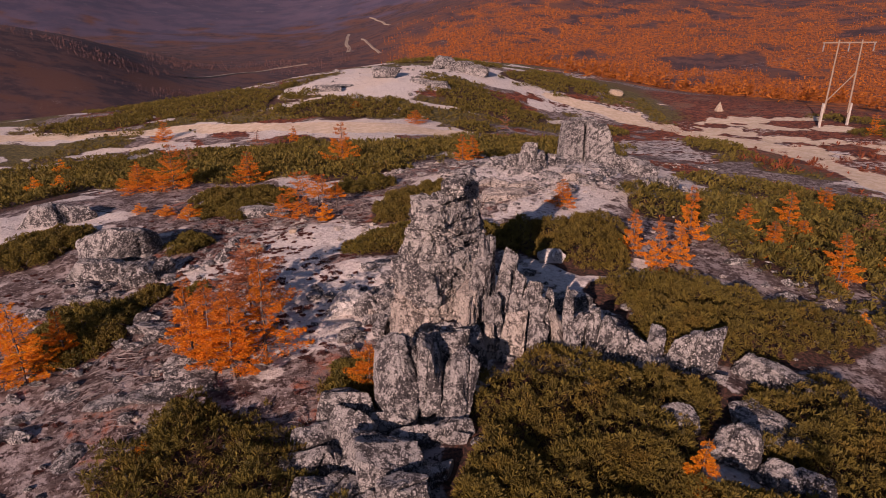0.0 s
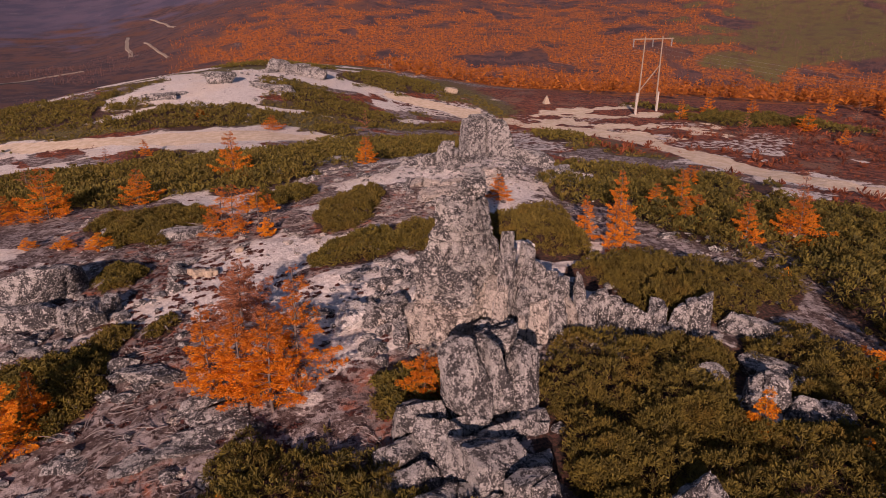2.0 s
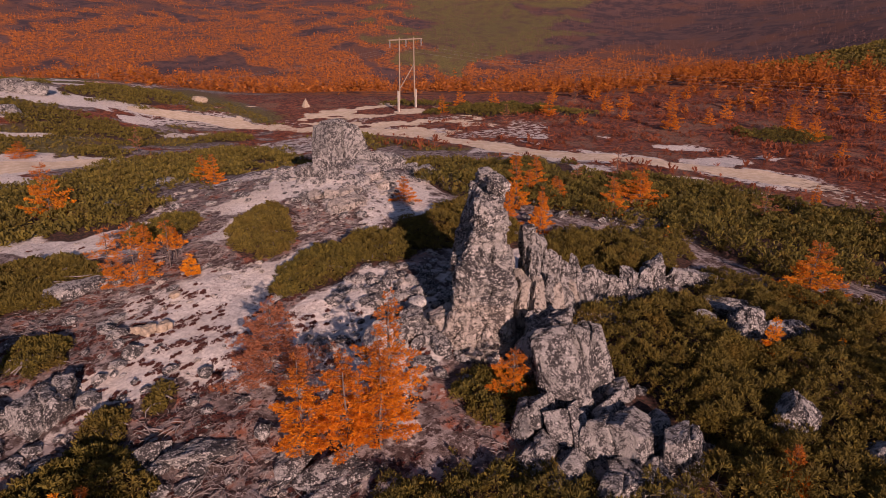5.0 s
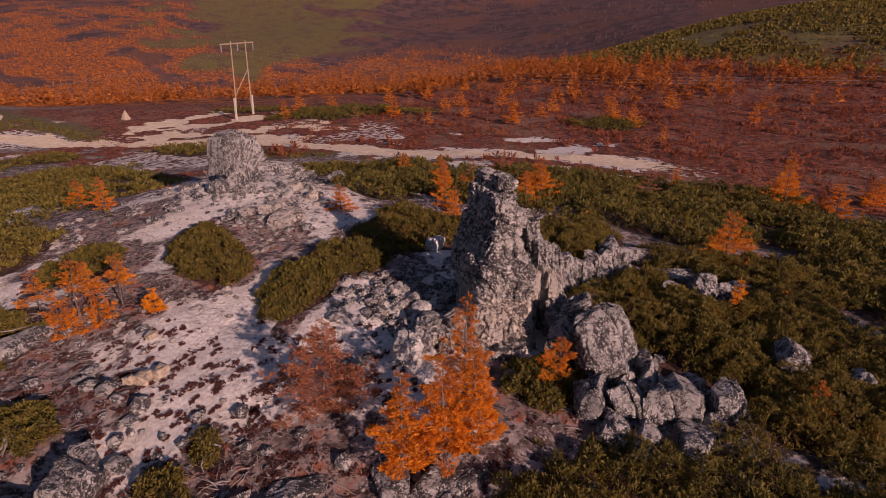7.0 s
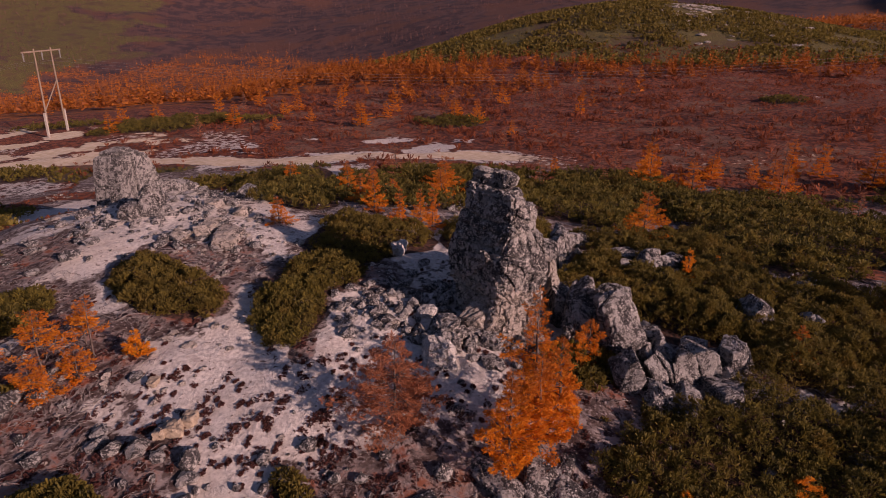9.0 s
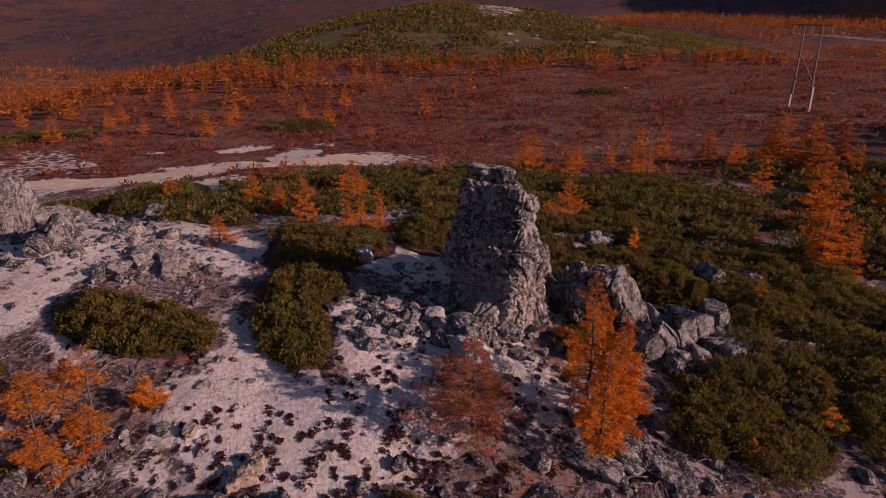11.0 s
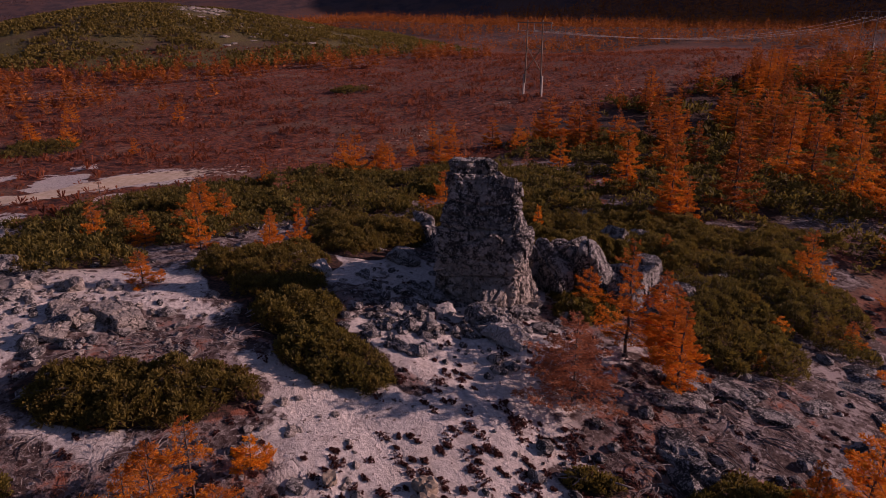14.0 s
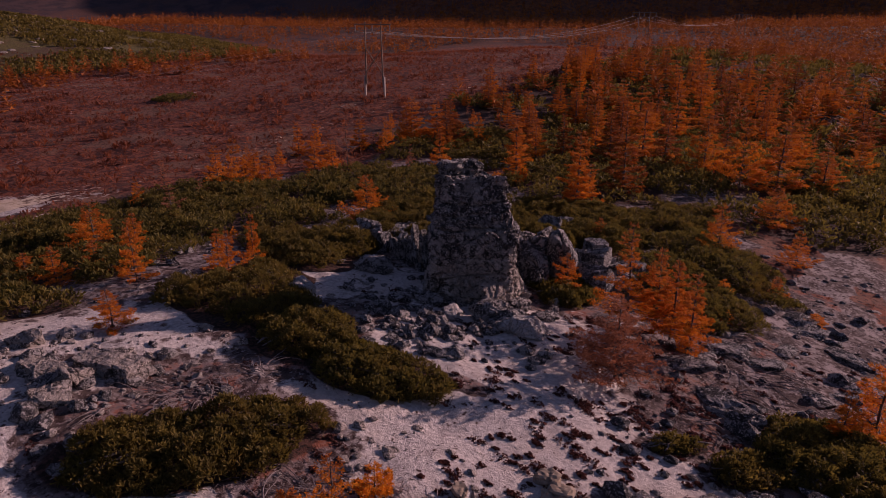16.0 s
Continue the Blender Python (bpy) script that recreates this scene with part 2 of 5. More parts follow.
    scrub = np.maximum(np.maximum(step(700, 1300, r + 350 * n2) * step(-60, 5, th), step(400, 500, r + 60 * n2) * step(52, 66, th)), step(-5, -16, th + 5 * n2) * step(120, 200, r))
    pine = np.maximum(pine, 0.9 * wood * step(5, -10, y) * step(560, 420, r))
    ring = step(1.9, 1.2, np.min([oval(x, y, e) for e in BUSHES], axis=0) + 0.9 * n3)
    sand = sand * (1 - 0.75 * ring) * (1 - 0.6 * step(4.6, 2.4, np.hypot(x + 9.0, y - 33.0) + 1.6 * n3))
    sand, moor = sand * (1 - wood * step(0, -12, y)), moor * (1 - wood * step(0, -12, y))
    sand = sand * (1 - 0.45 * step(10, 22, x) * step(50, 62, y))
    scrub = np.maximum(scrub, np.maximum(step(140, 210, r), step(-14, -34, y) * step(60, 50, x)))
    track = np.max([step(w, 0.35 * w, near_line(x, y, pts) + 0.9 * n1 + 0.6 * n3) for pts, w in zip(SAND_TRACKS[:2], (3.4, 3.0))], axis=0)
    pad = step(17, 11, np.hypot(x - 42, (y - 84) * 0.75) + 5 * n1 + 3 * n3) * step(-0.22, 0.02, q2 + 0.5 * n3)
    track = np.maximum(track, pad)
    track = track * (0.35 + 0.65 * step(18, 34, y))
    sand = sand * (1 - 0.8 * step(8.5, 10.5, x) * step(34, 29, y) * step(34, 28, x))
    brown = np.max([1 - step(0.7, 1.2, oval(x, y, e) + 0.35 * n3) for e in LITTER], axis=0)
    sand = sand * (1 - 0.85 * brown)
    moor = np.maximum(moor, 0.40 * brown)
    # distance haze as a painted share, growing outwards and strongest to the north-west
    haze_tint = step(1250, 2300, r + 300 * n2) * (0.35 + 0.65 * step(15, -12, th))
    return np.clip(np.stack([sand, moor, pine, wood * (1 - heath), heath, scrub, haze_tint, track], 1), 0, 1)


# ---- materials ----
def node_tools(name):
    mat = bpy.data.materials.new(name)
    mat.use_nodes = True
    nt = mat.node_tree
    bsdf = nt.nodes["Principled BSDF"]

    def node(kind, **values):
        n = nt.nodes.new(kind)
        for k, v in values.items():
            n.inputs[k].default_value = v
        return n

    def noise_of(scale, detail=6.0, rough=0.6, vec=None):
        n = node("ShaderNodeTexNoise", Scale=scale, Detail=detail, Roughness=rough)
        if vec is not None:
            nt.links.new(vec, n.inputs["Vector"])
        return n.outputs["Fac"]

    def ramp(sock, lo, hi, a=0.0, b=1.0):
        n = node("ShaderNodeMapRange")
        n.interpolation_type = "SMOOTHSTEP"
        for k, v in (("From Min", lo), ("From Max", hi), ("To Min", a), ("To Max", b)):
            n.inputs[k].default_value = v
        nt.links.new(sock, n.inputs["Value"])
        return n.outputs["Result"]

    def mix(fac, a, b):
        n = nt.nodes.new("ShaderNodeMix")
        n.data_type = "RGBA"
        for k, v in ((0, fac), (6, a), (7, b)):
            if isinstance(v, bpy.types.NodeSocket):
                nt.links.new(v, n.inputs[k])
            else:
                n.inputs[k].default_value = (*v, 1) if isinstance(v, tuple) else v
        return n.outputs[2]

    def calc(op, a, b=0.0):
        n = nt.nodes.new("ShaderNodeMath")
        n.operation = op
        for k, v in ((0, a), (1, b)):
            if isinstance(v, bpy.types.NodeSocket):
                nt.links.new(v, n.inputs[k])
            else:
                n.inputs[k].default_value = v
        return n.outputs[0]

    def finish(colour, rough=0.9, bump=None, strength=0.4, distance=0.02):
        if isinstance(colour, tuple):
            bsdf.inputs["Base Color"].default_value = (*colour, 1)
        else:
            nt.links.new(colour, bsdf.inputs["Base Color"])
        bsdf.inputs["Roughness"].default_value = rough
        bsdf.inputs["Specular IOR Level"].default_value = 0.25
        if bump is not None:
            b = node("ShaderNodeBump", Strength=strength, Distance=distance)
            nt.links.new(bump, b.inputs["Height"])
            nt.links.new(b.outputs[0], bsdf.inputs["Normal"])
        return mat
    return nt, node, noise_of, ramp, mix, calc, finish


def ground_material():
    nt, node, noise_of, ramp, mix, calc, finish = node_tools("ground")
    geo = node("ShaderNodeNewGeometry").outputs["Position"]

    def share(name):
        n = node("ShaderNodeAttribute")
        n.attribute_name = name
        return n.outputs["Fac"]
    fine, mid, wide = noise_of(7, 8, 0.62, geo), noise_of(1.3, 8, 0.65, geo), noise_of(0.12, 6, 0.6, geo)
    grit = noise_of(28, 4, 0.7, geo)
    clod = noise_of(3.4, 6, 0.7, geo)
    base = mix(ramp(mid, 0.42, 0.60), (0.090, 0.060, 0.052), (0.31, 0.255, 0.235))
    base = mix(ramp(clod, 0.50, 0.57), base, (0.045, 0.024, 0.021))
    base = mix(ramp(fine, 0.56, 0.64), base, (0.34, 0.28, 0.26))

    def edge(name, lo=0.25, hi=0.75, k=0.9):
        return ramp(calc("ADD", share(name), calc("MULTIPLY", calc("SUBTRACT", mid, 0.5), k)), lo, hi)
    sand = mix(ramp(fine, 0.36, 0.62), (0.44, 0.388, 0.35), (0.65, 0.588, 0.535))
    sand = mix(calc("MULTIPLY", ramp(wide, 0.46, 0.62), 0.5), sand, (0.58, 0.47, 0.37))
    sand = mix(calc("MULTIPLY", ramp(mid, 0.54, 0.68), 0.55), sand, (0.34, 0.275, 0.245))
    sand = mix(ramp(clod, 0.61, 0.64), sand, (0.10, 0.060, 0.050))
    sand = mix(calc("MULTIPLY", ramp(grit, 0.58, 0.66), 0.75), sand, (0.20, 0.16, 0.14))
    worn = mix(ramp(mid, 0.40, 0.62), (0.54, 0.41, 0.28), (0.66, 0.53, 0.39))
    worn = mix(calc("MULTIPLY", ramp(grit, 0.58, 0.68), 0.5), worn, (0.36, 0.28, 0.22))
    moor = mix(ramp(mid, 0.40, 0.60), (0.075, 0.020, 0.012), (0.25, 0.072, 0.034))
    moor = mix(calc("MULTIPLY", ramp(wide, 0.54, 0.62), 0.7), moor, (0.20, 0.105, 0.066))
    moor = mix(ramp(clod, 0.52, 0.60), moor, (0.035, 0.016, 0.012))
    litter = mix(ramp(fine, 0.42, 0.60), (0.026, 0.015, 0.011), (0.10, 0.044, 0.030))
    woodc = mix(ramp(noise_of(0.22, 8, 0.75, geo), 0.42, 0.58), (0.085, 0.030, 0.018), (0.32, 0.092, 0.018))
    heath = mix(ramp(clod, 0.42, 0.58), (0.045, 0.038, 0.013), (0.15, 0.115, 0.035))
    heath = mix(ramp(wide, 0.52, 0.62), heath, (0.10, 0.062, 0.028))
    big, patch = noise_of(0.012, 8, 0.65, geo), noise_of(0.05, 8, 0.7, geo)
    heath = mix(ramp(patch, 0.5, 0.62), heath, (0.075, 0.045, 0.025))
    woodc = mix(calc("MULTIPLY", ramp(patch, 0.52, 0.60), 0.7), woodc, (0.085, 0.038, 0.034))
    scrub = mix(ramp(patch, 0.42, 0.58), (0.040, 0.023, 0.026), (0.090, 0.044, 0.038))
    scrub = mix(ramp(big, 0.50, 0.60), scrub, (0.10, 0.042, 0.028))
    c = mix(edge("scrub", k=0.5), base, scrub)
    # bluish-purple haze of the far mountains, painted into the ground colour
    c = mix(edge("haze_tint", 0.3, 0.7, 0.4), c, mix(ramp(big, 0.4, 0.6), (0.050, 0.042, 0.070), (0.080, 0.058, 0.085)))
    c = mix(edge("moor", 0.35, 0.6, 1.2), c, moor)
    c = mix(edge("heath", 0.35, 0.6, 1.2), c, heath)
    c = mix(edge("wood", k=0.6), c, woodc)
    c = mix(edge("sand", 0.38, 0.55, 1.6), c, sand)
    c = mix(edge("track", 0.40, 0.60, 1.0), c, worn)
    c = mix(edge("pine", 0.4, 0.6, 0.8), c, litter)
    return finish(c, 0.95, calc("ADD", calc("MULTIPLY", clod, 1.6), calc("ADD", fine, calc("MULTIPLY", grit, 0.35))), 0.8, 0.08)


def rock_material(name, pale=(0.46, 0.42, 0.385), dark=(0.040, 0.036, 0.036), cover_at=0.5):
    """Granite: pale broken skin, mid-grey crust, and dark lichen in ragged blotches that leave pale flecks."""
    nt, node, noise_of, ramp, mix, calc, finish = node_tools(name)
    co = node("ShaderNodeTexCoord").outputs["Object"]
    wide, blot, fleck, grit = noise_of(0.9, 5, 0.6, co), noise_of(3.6, 9, 0.72, co), noise_of(11.0, 6, 0.7, co), noise_of(34, 4, 0.7, co)
    vein = node("ShaderNodeTexVoronoi", Scale=4.6)
    vein.feature = "DISTANCE_TO_EDGE"
    warp = node("ShaderNodeTexNoise", Scale=3.0, Detail=4.0)
    nt.links.new(co, warp.inputs["Vector"])
    bent = nt.nodes.new("ShaderNodeVectorMath")
    bent.operation = "MULTIPLY_ADD"
    bent.inputs[1].default_value = (0.5, 0.5, 0.5)
    nt.links.new(warp.outputs["Color"], bent.inputs[0])
    nt.links.new(co, bent.inputs[2])
    nt.links.new(bent.outputs[0], vein.inputs["Vector"])
    c = mix(ramp(wide, 0.40, 0.60), tuple(v * 0.72 for v in pale), tuple(v * 1.05 for v in pale))
    c = mix(calc("MULTIPLY", ramp(fleck, 0.50, 0.60), 0.75), c, tuple(v * 0.42 for v in pale))
    c = mix(calc("MULTIPLY", ramp(grit, 0.54, 0.62), 0.45), c, tuple(min(0.8, v * 1.4) for v in pale))
    lichen = calc("ADD", calc("ADD", calc("MULTIPLY", wide, 0.45), calc("MULTIPLY", blot, 0.60)), calc("MULTIPLY", fleck, 0.65))
    lichen = ramp(lichen, 1.28 - cover_at - 0.030, 1.28 - cover_at + 0.030)
    crust = mix(ramp(grit, 0.44, 0.60), dark, tuple(v * 2.1 for v in dark))
    crust = mix(ramp(fleck, 0.55, 0.59), crust, tuple(v * 1.05 for v in pale))
    c = mix(lichen, c, crust)
    c = mix(calc("MULTIPLY", ramp(vein.outputs["Distance"], 0.035, 0.0), ramp(blot, 0.42, 0.55)), c, tuple(v * 0.8 for v in dark))
    relief = calc("ADD", calc("ADD", blot, calc("MULTIPLY", fleck, 0.6)), calc("MULTIPLY", grit, 0.25))
    relief = calc("SUBTRACT", relief, ramp(vein.outputs["Distance"], 0.05, 0.0, 0, 0.5))
    return finish(c, 0.92, relief, 1.0, 0.14)


def leaf_material(name, a, b, c2, rough=0.7, tops=None, glow=0.45):
    """Needles: colours a to b from tuft to tuft, c2 in some; tops: the hue of the thinning tops."""
    nt, node, noise_of, ramp, mix, calc, finish = node_tools(name)
    isl = node("ShaderNodeNewGeometry").outputs["Random Per Island"]
    rnd = node("ShaderNodeObjectInfo").outputs["Random"]
    geo = node("ShaderNodeNewGeometry").outputs["Position"]
    c = mix(isl, a, b)
    c = mix(calc("MULTIPLY", ramp(noise_of(0.8, 4, 0.6, geo), 0.5, 0.7), 0.7), c, c2)
    c = mix(calc("MULTIPLY", rnd, 0.35), c, c2)
    if tops:
        z = node("ShaderNodeSeparateXYZ")
        nt.links.new(node("ShaderNodeTexCoord").outputs["Generated"], z.inputs[0])
        c = mix(ramp(calc("ADD", z.outputs["Z"], calc("MULTIPLY", calc("SUBTRACT", isl, 0.5), 0.5)), 0.45, 1.1, 0, 0.8), c, tops)
    finish(c, rough)
    thin = node("ShaderNodeBsdfTranslucent")
    nt.links.new(c, thin.inputs[0])
    both = node("ShaderNodeMixShader", Fac=glow)
    nt.links.new(nt.nodes["Principled BSDF"].outputs[0], both.inputs[1])
    nt.links.new(thin.outputs[0], both.inputs[2])
    nt.links.new(both.outputs[0], nt.nodes["Material Output"].inputs[0])
    return bpy.data.materials[name]


def plain_material(name, a, b, scale=8.0, rough=0.85, stretch=None):
    nt, node, noise_of, ramp, mix, calc, finish = node_tools(name)
    co = node("ShaderNodeTexCoord").outputs["Object"]
    if stretch:
        m = node("ShaderNodeMapping")
        m.inputs["Scale"].default_value = stretch
        nt.links.new(co, m.inputs[0])
        co = m.outputs[0]
    f = noise_of(scale, 8, 0.7, co)
    return finish(mix(ramp(f, 0.3, 0.7), a, b), rough, f, 0.4, 0.01)


GROUND = ground_material()
GRANITE = rock_material("lichened_granite", (0.46, 0.425, 0.395), cover_at=0.466)
PILLAR_GRANITE = rock_material("pillar_granite", (0.49, 0.45, 0.41), cover_at=0.448)
PALE_GRANITE = rock_material("pale_granite", (0.50, 0.43, 0.37), (0.06, 0.048, 0.042), 0.405)
WHITE_STONE = rock_material("white_stone", (0.62, 0.57, 0.53), (0.09, 0.08, 0.075), 0.26)
TAN_STONE = plain_material("tan_stone", (0.19, 0.145, 0.105), (0.36, 0.285, 0.21), 7)
PINE = leaf_material("pine_needles", (0.042, 0.040, 0.011), (0.190, 0.147, 0.029), (0.197, 0.121, 0.022))
PINE_FAR = leaf_material("pine_needles_open", (0.065, 0.056, 0.013), (0.20, 0.15, 0.028), (0.165, 0.105, 0.024))
LARCH = leaf_material("larch_needles", (0.46, 0.115, 0.008), (0.88, 0.32, 0.012), (0.64, 0.18, 0.012), 0.7, (0.32, 0.095, 0.028), 0.42)
LARCH_DULL = leaf_material("faded_larch_needles", (0.30, 0.105, 0.052), (0.52, 0.20, 0.09), (0.38, 0.15, 0.08))
LARCH_GOLD = leaf_material("golden_larch_needles", (0.62, 0.19, 0.010), (0.88, 0.36, 0.015), (0.7, 0.22, 0.012))
LARCH_FAR = leaf_material("larch_wood", (0.29, 0.076, 0.012), (0.54, 0.165, 0.014), (0.20, 0.058, 0.022), glow=0.35)
LARCH_BARE = leaf_material("bare_larch_twigs", (0.070, 0.036, 0.036), (0.17, 0.085, 0.072), (0.12, 0.055, 0.045), glow=0.2)
LARCH_RUST = leaf_material("rusty_larch_needles", (0.20, 0.050, 0.010), (0.58, 0.165, 0.014), (0.28, 0.075, 0.016), glow=0.3)
HEATH = leaf_material("crowberry", (0.055, 0.020, 0.018), (0.150, 0.054, 0.044), (0.10, 0.040, 0.032))
MOOR = leaf_material("dwarf_birch", (0.10, 0.024, 0.012), (0.34, 0.092, 0.036), (0.20, 0.065, 0.030))
BARK = plain_material("larch_bark", (0.05, 0.034, 0.028), (0.15, 0.115, 0.10), 9, 0.9, (1, 1, 0.3))
DEAD = plain_material("bleached_wood", (0.11, 0.085, 0.078), (0.27, 0.23, 0.215), 9)
POST = plain_material("weathered_post", (0.14, 0.095, 0.068), (0.28, 0.21, 0.155), 6, 0.85, (3, 3, 0.2))
CONCRETE = plain_material("concrete", (0.27, 0.235, 0.20), (0.42, 0.37, 0.32), 6)
GLASSY = plain_material("insulator_glass", (0.16, 0.15, 0.14), (0.3, 0.29, 0.28), 20, 0.3)
WIRE = plain_material("wire", (0.16, 0.15, 0.15), (0.26, 0.25, 0.25), 4, 0.45)


# ---- ground: one sheet to the horizon ----
def build_ground():
    rings = [0.05]
    while rings[-1] < 4600:
        rings.append(rings[-1] + max(0.18, 0.015 * rings[-1]))
    rr, n = np.array(rings), 460
    a = np.arange(n) / n * 2 * np.pi
    x, y = (rr[:, None] * np.cos(a)).ravel(), (20 + rr[:, None] * np.sin(a)).ravel()
    v = np.stack([x, y, height(x, y)], 1)
    i, j = np.meshgrid(np.arange(len(rr) - 1), np.arange(n), indexing="ij")
    i, j = i.ravel(), j.ravel()
    k = (j + 1) % n
    f = np.stack([i * n + j, (i + 1) * n + j, (i + 1) * n + k, i * n + k], 1)
    me = mesh_of("ground", v, f, GROUND, True)
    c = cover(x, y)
    for col, name in enumerate(("sand", "moor", "pine", "wood", "heath", "scrub", "haze_tint", "track")):
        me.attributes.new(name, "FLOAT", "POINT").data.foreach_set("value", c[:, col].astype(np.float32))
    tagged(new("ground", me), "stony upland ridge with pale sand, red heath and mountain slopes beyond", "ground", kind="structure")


build_ground()


# ---- rocks ----
SPHERES = {}
SPOTS = []          # x, y, radius of what stands on the ground


def unit(v):
    return v / (np.linalg.norm(v, axis=-1, keepdims=True) + 1e-9)


def directions(level):
    if level not in SPHERES:
        bm = bmesh.new()
        bmesh.ops.create_icosphere(bm, subdivisions=level, radius=1)
        v = np.array([q.co for q in bm.verts])
        f = np.array([[q.index for q in p.verts] for p in bm.faces])
        bm.free()
        SPHERES[level] = v / np.linalg.norm(v, axis=1)[:, None], f
    return SPHERES[level]


def hewn(seed, half, level=5, facets=7, grain=(0.25, 0.1, 1.0), layer=0.22, cracks=2, rough=1.0, taper=0.0, square=0.5, edge=70):
    """A split block: flat faces that meet in edges, bedding along grain, open cracks, pitted skin."""
    rng = np.random.default_rng(seed)
    d, f = directions(level)
    half = np.asarray(half, float)
    ax = np.concatenate([np.eye(3), -np.eye(3)]) + rng.normal(0, 0.28 - 0.24 * square, (6, 3))
    n = unit(np.concatenate([ax, rng.normal(0, 1, (facets, 3))]))
    off = np.concatenate([rng.uniform(0.85, 1.0, 6), rng.uniform(0.66, 0.95, facets) + 0.3 * square])
    q = np.maximum(d @ n.T / off, 1e-4)
    v = d * ((q ** edge).sum(1) ** (-1 / edge))[:, None] * half
    if taper:
        v[:, :2] *= (1 - taper * (v[:, 2:3] / half[2] + 1) / 2)
    s, o = min(0.5, float(half.min())), rng.uniform(0, 50, 3)
    out = unit(d / half)
    g = unit(np.asarray(grain, float) + rng.normal(0, 0.12, 3))
    bed = v @ g / layer + 0.55 * fbm(v / 0.7 + o, 3, seed)
    row = np.floor(bed)
    lift = hash3(row, row * 0, row * 0, seed) - 0.5
    seam = bed - row
    push = 0.16 * s * rough * lift - 0.07 * s * rough * (step(0.16, 0.0, seam) + step(0.84, 1.0, seam))
    for k in range(cracks):
        c, m = rng.normal(0, 0.35, 3) * half, unit(rng.normal(0, 1, 3) * (1, 1, 0.35))
        gap = (v - c) @ m + 0.10 * s * fbm(v / (0.8 * s) + o, 2, seed + 5 + k)
        push = push + rng.uniform(-0.10, 0.10) * s * np.sign(gap) - 0.24 * s * step(0.06 * s + 0.02, 0.0, np.abs(gap))
    pit = 1 - np.abs(fbm(v / 0.30 + o, 3, seed + 21, 0.6))
    push = push + rough * (0.10 * s * fbm(v / (1.2 * s) + o, 2, seed + 31) + 0.05 * min(1, s) * (pit - 0.6) + 0.018 * fbm(v / 0.09 + o, 2, seed + 41))
    return v + out * push[:, None], f


def turned(v, yaw=0, lean=0, tip=0):
    return v @ np.array(Euler((radians(lean), radians(tip), radians(yaw))).to_matrix()).T


def ground_at(x, y):
    return float(height(x, y))


def boulder(x, y, half, yaw=0, seed=1, level=4, lean=0, tip=0, mat=None, label="grey boulder crusted with dark lichen", sink=0.25, name="boulder", category="boulder", group="", **shape):
    v, f = hewn(seed, half, level, **shape)
    ob = new(name, mesh_of(name, turned(v, yaw, lean, tip), f, mat or GRANITE, level < 3))
    ob.location = (x, y, ground_at(x, y) + half[2] * (1 - 2 * sink))
    SPOTS.append((x, y, max(half[0], half[1])))
    return tagged(ob, label, category, group)


def outcrop(x, y, blocks, label, base=None, seed=1, level=5, name="rock_outcrop", part_name="block", mat=None, **shape):
    """blocks: (dx, dy, bottom, top, half length, half width, yaw, lean, tip, material)."""
    root = new(name)
    z0 = ground_at(x, y) if base is None else base
    root.location = (x, y, z0)
    for k, (dx, dy, lo, hi, a, b, yaw, lean, *m) in enumerate(blocks):
        v, f = hewn(seed * 50 + k, (a, b, (hi - lo) / 2), level, **shape)
        v = turned(v, yaw, lean, m[0] if m else 0)
        ob = part(part_name, mesh_of(part_name, v, f, m[1] if len(m) > 1 else (mat or GRANITE)), root)
        ob.location = (dx, dy, (lo + hi) / 2)
        SPOTS.append((x + dx, y + dy, max(a, b)))
    return tagged(root, label, "rock")


P, W, G, S = PALE_GRANITE, WHITE_STONE, GRANITE, PILLAR_GRANITE


def fracture(v, out, cells, amp, gap, rng, lo, hi, squash):
    """Push cells of a rock in or out along out, with open joints between them."""
    c = rng.uniform(lo, hi, (cells, 3))
    w = v + 0.10 * np.stack([vnoise(v / 0.45 + q, 91 + q) for q in range(3)], 1)
    near = np.full((2, len(v)), 1e9)
    who = np.zeros(len(v), int)
    for k in range(cells):
        dist = np.linalg.norm((w - c[k]) * squash, axis=1)
        closer = dist < near[0]
        near[1] = np.where(closer, near[0], np.minimum(near[1], dist))
        near[0] = np.where(closer, dist, near[0])
        who[closer] = k
    return v + out * (rng.uniform(-1, 0.8, cells)[who] * amp - gap * step(0.05, 0.0, near[1] - near[0]))[:, None]


